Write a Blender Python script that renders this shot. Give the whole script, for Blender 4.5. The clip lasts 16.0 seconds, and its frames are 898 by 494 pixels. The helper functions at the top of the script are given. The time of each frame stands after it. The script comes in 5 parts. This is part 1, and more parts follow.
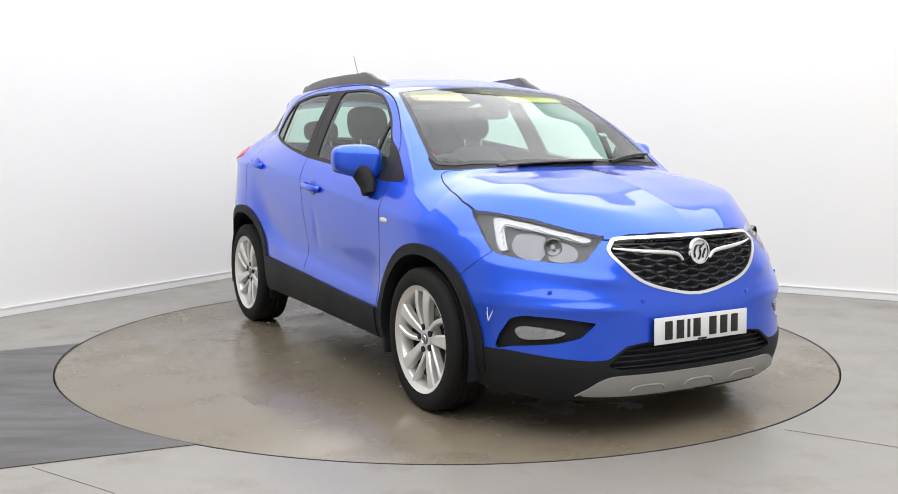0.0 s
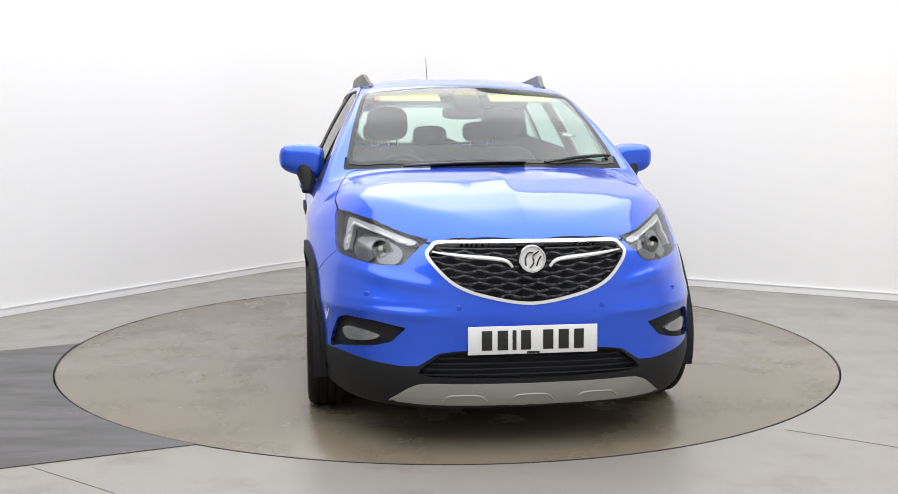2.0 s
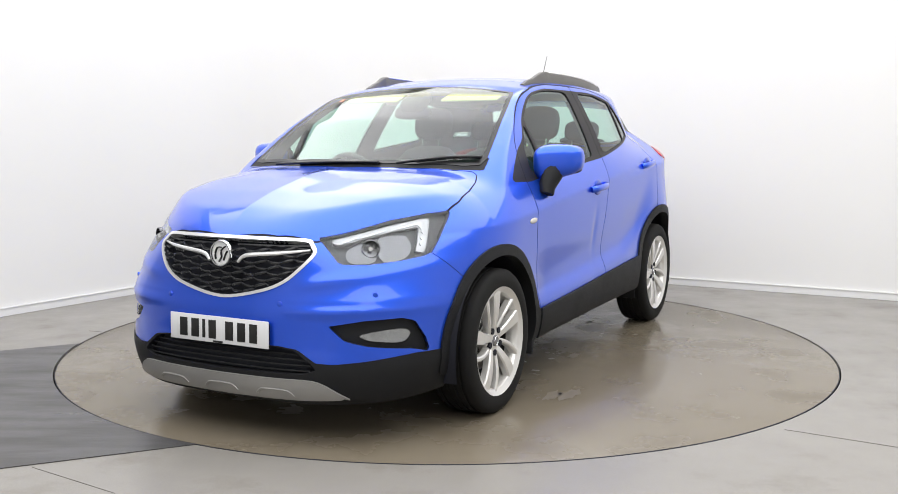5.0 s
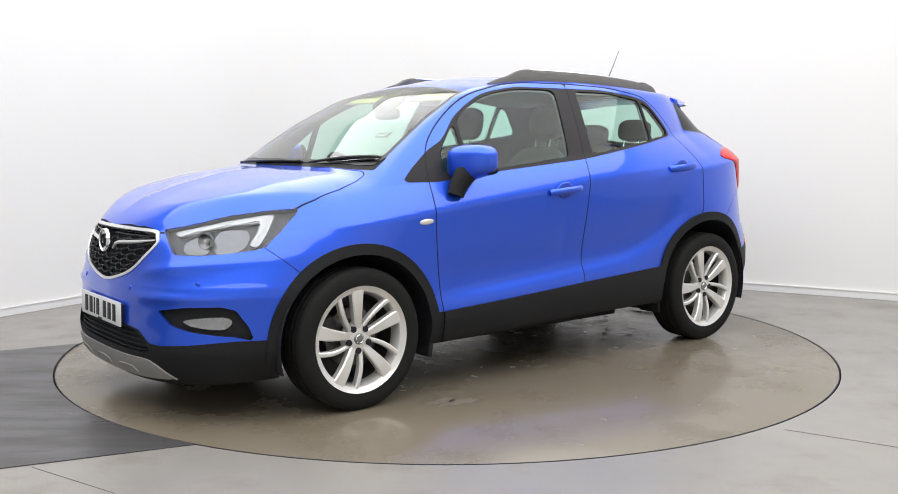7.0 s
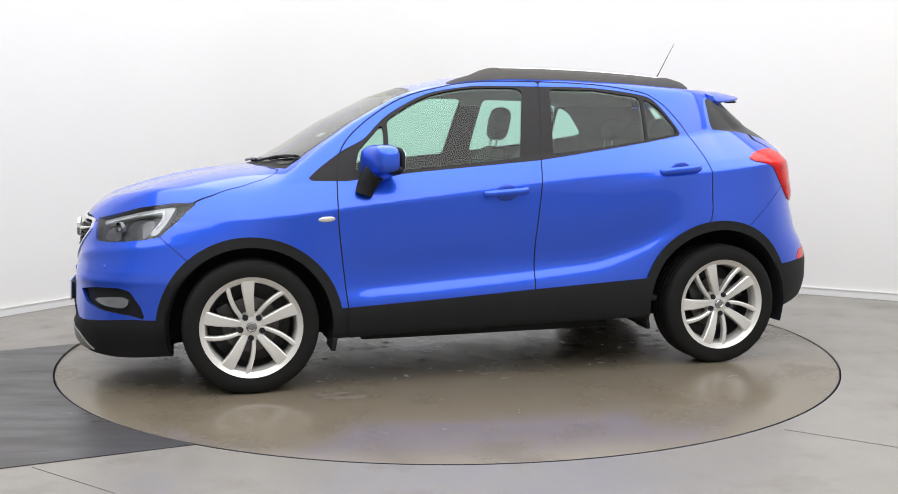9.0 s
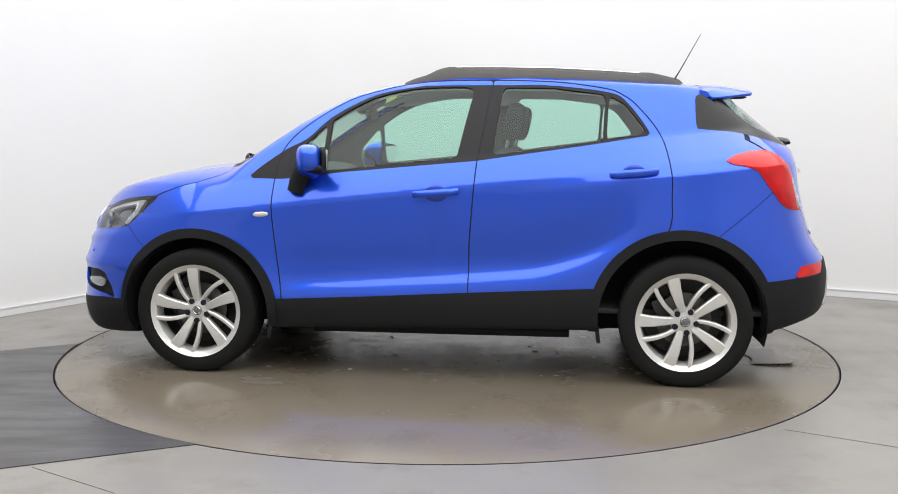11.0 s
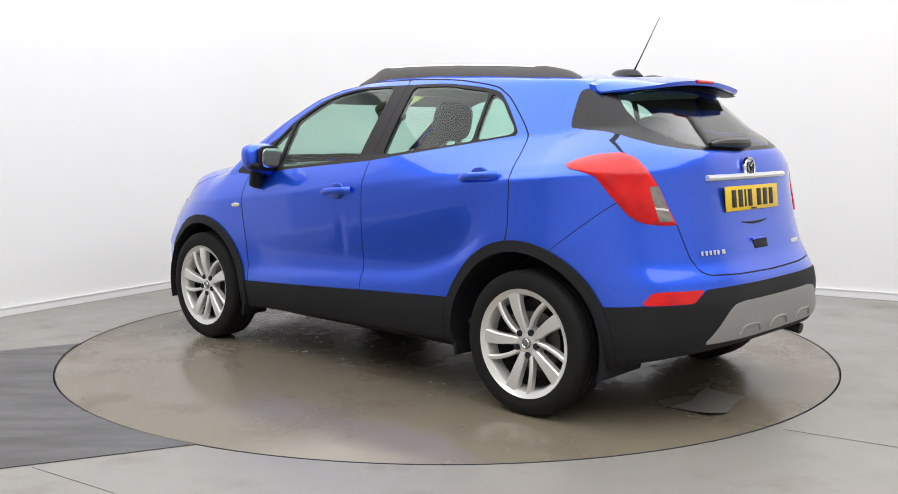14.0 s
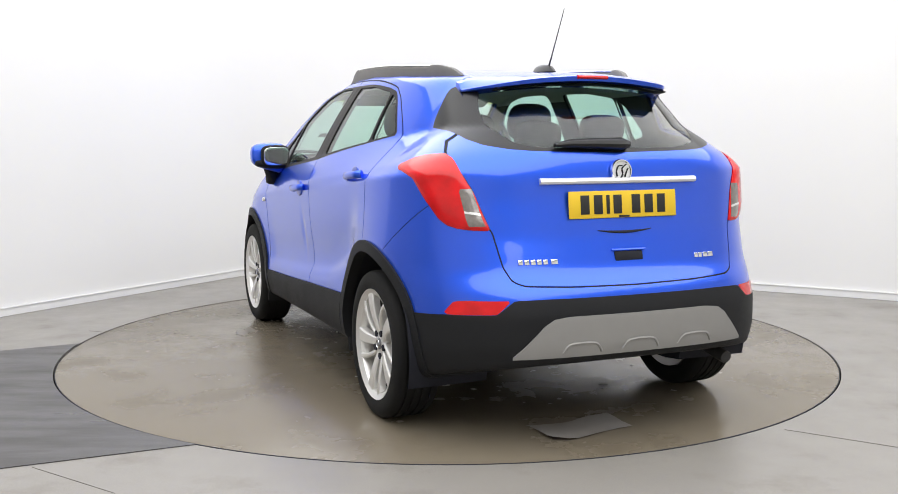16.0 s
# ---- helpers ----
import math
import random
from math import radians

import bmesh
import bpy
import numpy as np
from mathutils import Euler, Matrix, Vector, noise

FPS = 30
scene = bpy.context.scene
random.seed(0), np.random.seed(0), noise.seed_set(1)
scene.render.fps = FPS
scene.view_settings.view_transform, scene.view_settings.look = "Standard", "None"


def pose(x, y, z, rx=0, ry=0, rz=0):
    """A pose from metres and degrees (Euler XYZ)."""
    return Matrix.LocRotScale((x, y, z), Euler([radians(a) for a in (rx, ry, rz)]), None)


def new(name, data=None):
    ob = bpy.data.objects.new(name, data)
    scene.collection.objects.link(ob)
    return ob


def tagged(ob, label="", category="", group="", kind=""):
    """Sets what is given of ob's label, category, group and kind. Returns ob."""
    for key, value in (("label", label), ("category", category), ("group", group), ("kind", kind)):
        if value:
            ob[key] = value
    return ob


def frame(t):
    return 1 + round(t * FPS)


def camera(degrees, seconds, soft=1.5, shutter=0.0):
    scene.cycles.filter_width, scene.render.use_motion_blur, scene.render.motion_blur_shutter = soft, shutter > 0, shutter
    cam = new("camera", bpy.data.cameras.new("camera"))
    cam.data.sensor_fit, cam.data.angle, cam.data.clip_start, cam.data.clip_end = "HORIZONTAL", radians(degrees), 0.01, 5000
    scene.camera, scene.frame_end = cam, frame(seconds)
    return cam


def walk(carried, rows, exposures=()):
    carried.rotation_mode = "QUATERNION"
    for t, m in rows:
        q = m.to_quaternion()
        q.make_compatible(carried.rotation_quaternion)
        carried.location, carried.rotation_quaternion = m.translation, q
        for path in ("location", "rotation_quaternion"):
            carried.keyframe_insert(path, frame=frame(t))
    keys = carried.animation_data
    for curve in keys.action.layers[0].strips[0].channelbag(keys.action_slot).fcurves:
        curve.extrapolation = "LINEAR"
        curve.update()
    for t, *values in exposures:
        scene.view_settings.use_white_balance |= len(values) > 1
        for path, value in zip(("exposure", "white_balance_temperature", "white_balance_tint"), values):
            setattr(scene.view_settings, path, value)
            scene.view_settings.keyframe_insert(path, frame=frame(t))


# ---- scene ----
cam = camera(49.556, 16.0, 0.9)
EYE = pose(0, -5.864, 1.2565, 90 - 6.499, 0.03, -0.104)
walk(cam, [(0, EYE), (16.0, EYE)], [(0.0, -0.25), (5.0, -0.25), (8.5, -0.34), (12.0, -0.36), (14.5, -0.30), (16.0, -0.26)])

# the turntable's heading, in degrees, time by time
TURN = [(0.0, -60.67), (0.5, -64.6), (1.0, -69.99), (1.5, -75.87), (2.0, -81.97), (2.5, -87.85), (3.0, -93.96), (3.5, -99.85), (4.0, -105.95), (4.5, -111.78), (5.0, -117.88), (5.2, -120.29), (7.3, -145.07), (7.5, -147.41), (8.0, -153.3), (8.5, -159.15), (9.0, -165.06), (9.2, -167.39), (11.3, -191.26), (11.5, -193.57), (12.0, -199.42), (12.5, -205.26), (13.0, -211.21), (13.5, -217.09), (14.0, -223.1), (14.5, -228.93), (15.0, -234.95), (15.5, -240.8), (16.0, -246.94)]
CAR_AT = (-0.048, 0.044)

# ---- light ----
world = bpy.data.worlds.new("studio")
scene.world = world
world.use_nodes = True
world.node_tree.nodes["Background"].inputs[0].default_value = (0.9, 0.95, 1.0, 1)
world.node_tree.nodes["Background"].inputs[1].default_value = 0.3


def area_light(name, m, sx, sy, watts, colour=(1, 1, 1)):
    d = bpy.data.lights.new(name, "AREA")
    d.shape, d.size, d.size_y, d.energy, d.color = "RECTANGLE", sx, sy, watts, colour
    ob = new(name, d)
    ob.matrix_world = m
    return ob


area_light("ceiling_light_panel", pose(0.39, -2.1, 3.6, 0, 0, -29), 8.6, 8.8, 740, (0.99, 0.99, 0.985))


# ---- materials ----
def mat(name, colour, rough=0.5, metal=0.0, coat=0.0, bump=0.0, bump_scale=200.0, vary=0.0, vary_scale=8.0, spec=0.5, emit=None, transmission=0.0, rvary=0.0):
    m = bpy.data.materials.new(name)
    m.use_nodes = True
    nt = m.node_tree
    b = nt.nodes["Principled BSDF"]
    b.inputs["Base Color"].default_value = (*colour, 1)
    b.inputs["Roughness"].default_value = rough
    b.inputs["Metallic"].default_value = metal
    b.inputs["Coat Weight"].default_value = coat
    b.inputs["Coat Roughness"].default_value = 0.07
    b.inputs["Specular IOR Level"].default_value = spec
    b.inputs["Transmission Weight"].default_value = transmission
    if emit:
        b.inputs["Emission Color"].default_value = (*emit[:3], 1)
        b.inputs["Emission Strength"].default_value = emit[3]
    co = nt.nodes.new("ShaderNodeTexCoord")
    if vary:
        n = nt.nodes.new("ShaderNodeTexNoise")
        n.inputs["Scale"].default_value, n.inputs["Detail"].default_value = vary_scale, 6
        nt.links.new(co.outputs["Object"], n.inputs["Vector"])
        mix = nt.nodes.new("ShaderNodeMix")
        mix.data_type = "RGBA"
        mix.inputs[6].default_value = (*[max(0, c * (1 - vary)) for c in colour], 1)
        mix.inputs[7].default_value = (*[min(1, c * (1 + vary)) for c in colour], 1)
        nt.links.new(n.outputs["Fac"], mix.inputs[0])
        nt.links.new(mix.outputs[2], b.inputs["Base Color"])
        if rvary:
            r = nt.nodes.new("ShaderNodeMapRange")
            r.inputs[3].default_value, r.inputs[4].default_value = rough - rvary, rough + rvary
            nt.links.new(n.outputs["Fac"], r.inputs[0])
            nt.links.new(r.outputs[0], b.inputs["Roughness"])
    if bump:
        n2 = nt.nodes.new("ShaderNodeTexNoise")
        n2.inputs["Scale"].default_value, n2.inputs["Detail"].default_value = bump_scale, 3
        nt.links.new(co.outputs["Object"], n2.inputs["Vector"])
        bp = nt.nodes.new("ShaderNodeBump")
        bp.inputs["Strength"].default_value, bp.inputs["Distance"].default_value = bump, 0.002
        nt.links.new(n2.outputs["Fac"], bp.inputs["Height"])
        nt.links.new(bp.outputs["Normal"], b.inputs["Normal"])
    return m


def glass(name, tint, gloss=1.0, least=0.05):
    m = bpy.data.materials.new(name)
    m.use_nodes = True
    nt = m.node_tree
    nt.nodes.clear()
    out = nt.nodes.new("ShaderNodeOutputMaterial")
    mix = nt.nodes.new("ShaderNodeMixShader")
    tr = nt.nodes.new("ShaderNodeBsdfTransparent")
    gl = nt.nodes.new("ShaderNodeBsdfGlossy")
    fr = nt.nodes.new("ShaderNodeLayerWeight")
    fr.inputs["Blend"].default_value = 0.5
    pw = nt.nodes.new("ShaderNodeMath")
    pw.operation = "POWER"
    pw.inputs[1].default_value = 4.0
    mul = nt.nodes.new("ShaderNodeMath")
    mul.operation = "MULTIPLY_ADD"
    mul.inputs[1].default_value = 0.8 * gloss
    mul.inputs[2].default_value = least
    mul.use_clamp = True
    tr.inputs[0].default_value = (*tint, 1)
    gl.inputs["Roughness"].default_value = 0.02
    nt.links.new(fr.outputs["Facing"], pw.inputs[0])
    nt.links.new(pw.outputs[0], mul.inputs[0])
    nt.links.new(mul.outputs[0], mix.inputs[0])
    nt.links.new(tr.outputs[0], mix.inputs[1])
    nt.links.new(gl.outputs[0], mix.inputs[2])
    nt.links.new(mix.outputs[0], out.inputs[0])
    return m


PAINT = mat("blue_metallic_paint", (0.013, 0.095, 0.75), 0.35, 0.70, 1.0, vary=0.05, vary_scale=900)
PAINT.node_tree.nodes["Principled BSDF"].inputs["Coat Roughness"].default_value = 0.05
CLAD = mat("dark_grey_plastic", (0.010, 0.0105, 0.012), 0.6, spec=0.26, bump=0.25, bump_scale=900, vary=0.15, vary_scale=6, rvary=0.1)
BLACK = mat("gloss_black_trim", (0.008, 0.008, 0.009), 0.3, spec=0.35, vary=0.1)
SEAM = mat("panel_gap", (0.004, 0.005, 0.012), 0.8)
GLASS = glass("tinted_window_glass", (0.62, 0.86, 0.77))
# glass tint that stands in for a yellow-green reflection
BAND = glass("green_reflection_tint", (0.88, 0.94, 0.32), 1.0)
SCREEN = glass("windscreen_glass", (0.76, 0.91, 0.84), 1.4, 0.05)
RUBBER = mat("tyre_rubber", (0.009, 0.009, 0.009), 0.8, spec=0.25, bump=0.2, bump_scale=300, vary=0.3, vary_scale=10, rvary=0.1)
ALLOY = mat("silver_alloy", (0.74, 0.73, 0.71), 0.30, 0.5, 0.4, vary=0.05, vary_scale=30)
DARKMETAL = mat("dark_brake_metal", (0.05, 0.05, 0.05), 0.5, 0.6, vary=0.3, vary_scale=20)
CHROME = mat("chrome_trim", (0.82, 0.83, 0.84), 0.10, 1.0, vary=0.02)
SILVER = mat("silver_skid_plastic", (0.30, 0.295, 0.285), 0.4, 0.3, vary=0.06, vary_scale=12)
FABRIC = mat("charcoal_seat_fabric", (0.065, 0.067, 0.07), 0.9, bump=0.5, bump_scale=500, vary=0.2)
DASH = mat("dashboard_plastic", (0.045, 0.046, 0.048), 0.65, bump=0.3, bump_scale=600, vary=0.1)
HEADLINER = mat("pale_headliner", (0.66, 0.65, 0.61), 0.9, vary=0.05)
REDLENS = mat("red_lamp_lens", (0.60, 0.004, 0.006), 0.25, 0.0, 0.35, bump=0.12, bump_scale=22, vary=0.45, vary_scale=14, spec=0.3)
CLEARLENS = glass("clear_lamp_lens", (0.93, 0.95, 0.97))
SATIN = mat("satin_chrome", (0.80, 0.80, 0.80), 0.28, 0.6, 0.3, vary=0.02)
STRIPGREY = mat("silver_lamp_strip", (0.42, 0.42, 0.43), 0.3, 0.6, vary=0.08, vary_scale=40)
RAIL = mat("dark_grey_rail_plastic", (0.105, 0.10, 0.095), 0.5, spec=0.4, vary=0.12, vary_scale=20)
# darker and lighter colour patches imitate the facets' reflections
CHROMEDIM = mat("lamp_reflector", (0.16, 0.16, 0.17), 0.2, 0.9, bump=1.0, bump_scale=38, vary=0.5, vary_scale=42)
LIGHTGUIDE = mat("white_light_guide", (0.78, 0.79, 0.80), 0.25, coat=0.6, vary=0.03)
PLATE_W = mat("white_plate", (0.72, 0.73, 0.74), 0.35, vary=0.03)
PLATE_Y = mat("yellow_plate", (0.75, 0.50, 0.02), 0.35, vary=0.03)
INK = mat("black_print", (0.01, 0.01, 0.01), 0.5)
WHITEMARK = mat("white_emblem", (0.8, 0.8, 0.8), 0.3)
WALL = mat("white_studio_wall", (0.77, 0.765, 0.75), 0.7, bump=0.08, bump_scale=120, vary=0.015, vary_scale=1.5)
SKIRT = mat("white_skirting_paint", (0.78, 0.78, 0.77), 0.45, vary=0.03)
CEIL = mat("white_ceiling", (0.8, 0.8, 0.79), 0.8, vary=0.02)


def vinyl(name, base, speck, stain, rough, stain_scale, stain_lo, stain_hi, stretch=(1, 1, 1)):
    """Worn sheet vinyl: fine flecks, broad stains in patches, and uneven polish."""
    m = mat(name, base, rough)
    nt = m.node_tree
    b = nt.nodes["Principled BSDF"]
    co = nt.nodes.new("ShaderNodeTexCoord")
    mp = nt.nodes.new("ShaderNodeMapping")
    mp.inputs["Scale"].default_value = stretch
    nt.links.new(co.outputs["Object"], mp.inputs["Vector"])

    def noise(scale, detail, rough_=0.55):
        n = nt.nodes.new("ShaderNodeTexNoise")
        n.inputs["Scale"].default_value, n.inputs["Detail"].default_value, n.inputs["Roughness"].default_value = scale, detail, rough_
        nt.links.new(mp.outputs["Vector"], n.inputs["Vector"])
        return n.outputs["Fac"]

    def ramp(src, lo, hi, a, c):
        r = nt.nodes.new("ShaderNodeMapRange")
        for i, v in zip((1, 2, 3, 4), (lo, hi, a, c)):
            r.inputs[i].default_value = v
        nt.links.new(src, r.inputs[0])
        return r.outputs[0]

    def blend(fac, first, second):
        x = nt.nodes.new("ShaderNodeMix")
        x.data_type = "RGBA"
        nt.links.new(fac, x.inputs[0])
        for i, v in ((6, first), (7, second)):
            if isinstance(v, tuple):
                x.inputs[i].default_value = (*v, 1)
            else:
                nt.links.new(v, x.inputs[i])
        return x.outputs[2]

    fleck = noise(170, 3, 0.7)
    patch = noise(stain_scale, 9, 0.62)
    cloud = noise(1.1, 5)
    c = blend(ramp(fleck, 0.38, 0.66, 0, 1), tuple(v * 0.93 for v in base), speck)
    c = blend(ramp(cloud, 0.35, 0.7, 0, 0.35), c, tuple(v * 0.82 for v in base))
    c = blend(ramp(patch, stain_lo, stain_hi, 0, 0.75), c, stain)
    nt.links.new(c, b.inputs["Base Color"])
    nt.links.new(ramp(patch, 0.35, 0.7, rough - 0.07, rough + 0.1), b.inputs["Roughness"])
    bp = nt.nodes.new("ShaderNodeBump")
    bp.inputs["Strength"].default_value, bp.inputs["Distance"].default_value = 0.10, 0.002
    nt.links.new(fleck, bp.inputs["Height"])
    nt.links.new(bp.outputs["Normal"], b.inputs["Normal"])
    return m


FLOOR = vinyl("grey_vinyl_floor", (0.235, 0.222, 0.203), (0.29, 0.272, 0.25), (0.17, 0.155, 0.13), 0.36, 2.6, 0.56, 0.74)
DISC = vinyl("turntable_vinyl", (0.168, 0.142, 0.104), (0.190, 0.163, 0.124), (0.115, 0.093, 0.062), 0.24, 2.2, 0.50, 0.72)
DARKFLOOR = vinyl("dark_grey_floor_strip", (0.062, 0.060, 0.062), (0.085, 0.083, 0.086), (0.043, 0.039, 0.037), 0.34, 1.5, 0.44, 0.66, (1.0, 5.0, 1.0))
# grey for the unseen left wall, chosen to darken the car's reflections
GREYWALL = mat("grey_reflection_wall", (0.42, 0.42, 0.42), 0.7, bump=0.08, bump_scale=120, vary=0.04, vary_scale=1.5)


PILLAR = mat("satin_black_trim", (0.018, 0.0165, 0.018), 0.5, spec=0.22, vary=0.1, vary_scale=20)
LAMPDARK = mat("dark_lamp_bowl", (0.05, 0.05, 0.055), 0.35, 0.3, vary=0.2, vary_scale=40)
FOGREFL = mat("ribbed_fog_reflector", (0.40, 0.40, 0.40), 0.2, 0.7, bump=1.0, bump_scale=60, vary=0.6, vary_scale=55)
TAILCLEAR = mat("clear_ribbed_plastic", (0.24, 0.22, 0.205), 0.15, 0.5, 1.0, bump=0.6, bump_scale=80, vary=0.5, vary_scale=45)
GRILLEBAR = mat("glossy_black_plastic", (0.012, 0.013, 0.016), 0.2, vary=0.1)
# darker copy of the body blue: shade of the handle cups
CUPSHADE = mat("shaded_blue_paint", (0.012, 0.06, 0.48), 0.35, 0.7, 0.8, vary=0.05)
CLEARWHITE = mat("clear_indicator", (0.62, 0.60, 0.55), 0.12, 0.2, 1.0, vary=0.15, vary_scale=90)
TRIM = mat("grey_cabin_trim", (0.10, 0.10, 0.10), 0.8, vary=0.1)
DISCSTEEL = mat("brake_steel", (0.13, 0.125, 0.12), 0.4, 0.8, vary=0.2, vary_scale=30)
CAPGREY = mat("grey_cap", (0.22, 0.22, 0.23), 0.3, 0.5, vary=0.1)
FILM = mat("grey_film", (0.24, 0.22, 0.20), 0.3, bump=0.3, bump_scale=25, vary=0.2, vary_scale=12)
STAIN = mat("brown_stain", (0.19, 0.165, 0.135), 0.3, vary=0.2, vary_scale=20)
JOINT = mat("dirty_joint", (0.13, 0.12, 0.105), 0.8, spec=0.1, vary=0.3, vary_scale=30)
FLAKE = mat("pale_grit", (0.38, 0.365, 0.34), 0.6, vary=0.2)


# ---- mesh helpers ----
def mesh_ob(name, verts, faces, material, parent=None, label="", smooth=True):
    me = bpy.data.meshes.new(name)
    me.from_pydata([tuple(map(float, v)) for v in verts], [], [tuple(map(int, f)) for f in faces])
    me.update()
    if smooth:
        me.polygons.foreach_set("use_smooth", [True] * len(me.polygons))
    if material:
        me.materials.append(material)
    ob = new(name, me)
    if parent:
        ob.parent = parent
    return tagged(ob, label)


def part(name, bm, material, parent=None, label="", smooth=True):
    me = bpy.data.meshes.new(name)
    bmesh.ops.recalc_face_normals(bm, faces=bm.faces)
    bm.to_mesh(me)
    bm.free()
    if smooth:
        me.polygons.foreach_set("use_smooth", [True] * len(me.polygons))
        me.set_sharp_from_angle(angle=radians(35))
    if material:
        me.materials.append(material)
    ob = new(name, me)
    if parent:
        ob.parent = parent
    return tagged(ob, label)


def box(sx, sy, sz, m=None, bevel=0.0, seg=2):
    bm = bmesh.new()
    bmesh.ops.create_cube(bm, size=1, matrix=(m or Matrix()) @ Matrix.Diagonal((sx, sy, sz, 1)))
    if bevel:
        bmesh.ops.bevel(bm, geom=bm.edges[:], offset=bevel, segments=seg, affect="EDGES", profile=0.5)
    return bm


def cyl(r, depth, m=None, seg=32, r2=None, bevel=0.0):
    bm = bmesh.new()
    bmesh.ops.create_cone(bm, cap_ends=True, segments=seg, radius1=r, radius2=r if r2 is None else r2, depth=depth, matrix=m or Matrix())
    if bevel:
        es = [e for e in bm.edges if len(e.link_faces) == 2 and e.calc_face_angle() > 0.8]
        bmesh.ops.bevel(bm, geom=es, offset=bevel, segments=2, affect="EDGES", profile=0.5)
    return bm


def lathe(profile, seg=64, closed=False):
    """Revolve (radius, y) pairs about the y axis."""
    verts, faces = [], []
    n = len(profile)
    for i in range(seg):
        a = 2 * math.pi * i / seg
        for r, y in profile:
            verts.append((r * math.cos(a), y, r * math.sin(a)))
    for i in range(seg):
        j = (i + 1) % seg
        for k in range(n if closed else n - 1):
            l = (k + 1) % n
            faces.append((i * n + k, i * n + l, j * n + l, j * n + k))
    bm = bmesh.new()
    vs = [bm.verts.new(v) for v in verts]
    for f in faces:
        bm.faces.new([vs[k] for k in f])
    return bm


def sweep(path, radius, seg=10, flat=1.0, caps=True):
    """A tube along points; radius a number or a list."""
    pts = [Vector(p) for p in path]
    bm = bmesh.new()
    rings = []
    for i, p in enumerate(pts):
        d = (pts[min(i + 1, len(pts) - 1)] - pts[max(i - 1, 0)]).normalized()
        side = d.cross(Vector((0, 0, 1)))
        side = side.normalized() if side.length > 1e-4 else Vector((1, 0, 0))
        up = side.cross(d)
        r = radius[i] if isinstance(radius, (list, tuple)) else radius
        rings.append([bm.verts.new(p + side * r * math.cos(2 * math.pi * k / seg) + up * r * flat * math.sin(2 * math.pi * k / seg)) for k in range(seg)])
    for a, b in zip(rings, rings[1:]):
        for k in range(seg):
            bm.faces.new((a[k], a[(k + 1) % seg], b[(k + 1) % seg], b[k]))
    if caps:
        bm.faces.new(rings[0][::-1])
        bm.faces.new(rings[-1])
    return bm


def join(*bms):
    out = bms[0]
    for b in bms[1:]:
        me = bpy.data.meshes.new("tmp")
        b.to_mesh(me)
        b.free()
        out.from_mesh(me)
        bpy.data.meshes.remove(me)
    return out


def smooth_curve(pts, n=12, closed=False):
    """Catmull-Rom through 2D or 3D points."""
    p = np.array(pts, float)
    m = len(p)
    out = []
    for i in range(m if closed else m - 1):
        a, b, c, d = (p[(i - 1) % m], p[i], p[(i + 1) % m], p[(i + 2) % m]) if closed else (p[max(i - 1, 0)], p[i], p[i + 1], p[min(i + 2, m - 1)])
        for k in range(n):
            t = k / n
            out.append(0.5 * (2 * b + (c - a) * t + (2 * a - 5 * b + 4 * c - d) * t * t + (3 * b - a - 3 * c + d) * t ** 3))
    if not closed:
        out.append(p[-1])
    return np.array(out)


# ---- the room ----
CORNER = Vector((-1.123, 4.023, 0))
ALONG_L = Vector((-0.535, -0.845, 0)).normalized()
ALONG_R = Vector((0.874, -0.4855, 0)).normalized()
WALL_H = 3.7


def room_outline(inset=0.0, radius=1.1):
    """The walls' line seen from above, with the two far walls meeting in a rounded corner."""
    a, b = CORNER + ALONG_L * 10.6, CORNER + ALONG_R * 10.5
    c = a + ALONG_R * 10.5
    p1, p2 = CORNER + ALONG_L * radius, CORNER + ALONG_R * radius
    pts = [b, p2]
    for k in range(1, 16):
        t = k / 16
        pts.append(p2 * (1 - t) ** 2 + CORNER * 2 * t * (1 - t) + p1 * t * t)
    pts += [p1, CORNER + ALONG_L * 4.9, a, c]
    n = len(pts)
    out = []
    for i, p in enumerate(pts):
        d1, d2 = (p - pts[i - 1]).normalized(), (pts[(i + 1) % n] - p).normalized()
        n1, n2 = Vector((-d1.y, d1.x, 0)), Vector((-d2.y, d2.x, 0))
        nn = (n1 + n2).normalized()
        out.append(p + nn * (inset / max(0.3, nn.dot(n1))))
    return out


def wall_band(name, idx, inner, outer, z0, z1, material, label):
    """A run of wall between two outlines, as a solid."""
    vs, fs = [], []
    for i in idx:
        for q in (inner[i], outer[i]):
            for z in (z0, z1):
                vs.append((q.x, q.y, z))
    for k in range(len(idx) - 1):
        a, b = 4 * k, 4 * (k + 1)
        fs += [(a, b, b + 1, a + 1), (a + 2, a + 3, b + 3, b + 2), (a + 1, b + 1, b + 3, a + 3), (a, a + 2, b + 2, b)]
    e = 4 * (len(idx) - 1)
    fs += [(0, 1, 3, 2), (e, e + 2, e + 3, e + 1)]
    bm = bmesh.new()
    vv = [bm.verts.new(v) for v in vs]
    for f in fs:
        bm.faces.new([vv[k] for k in f])
    return tagged(part(name, bm, material), label, "wall", kind="structure")


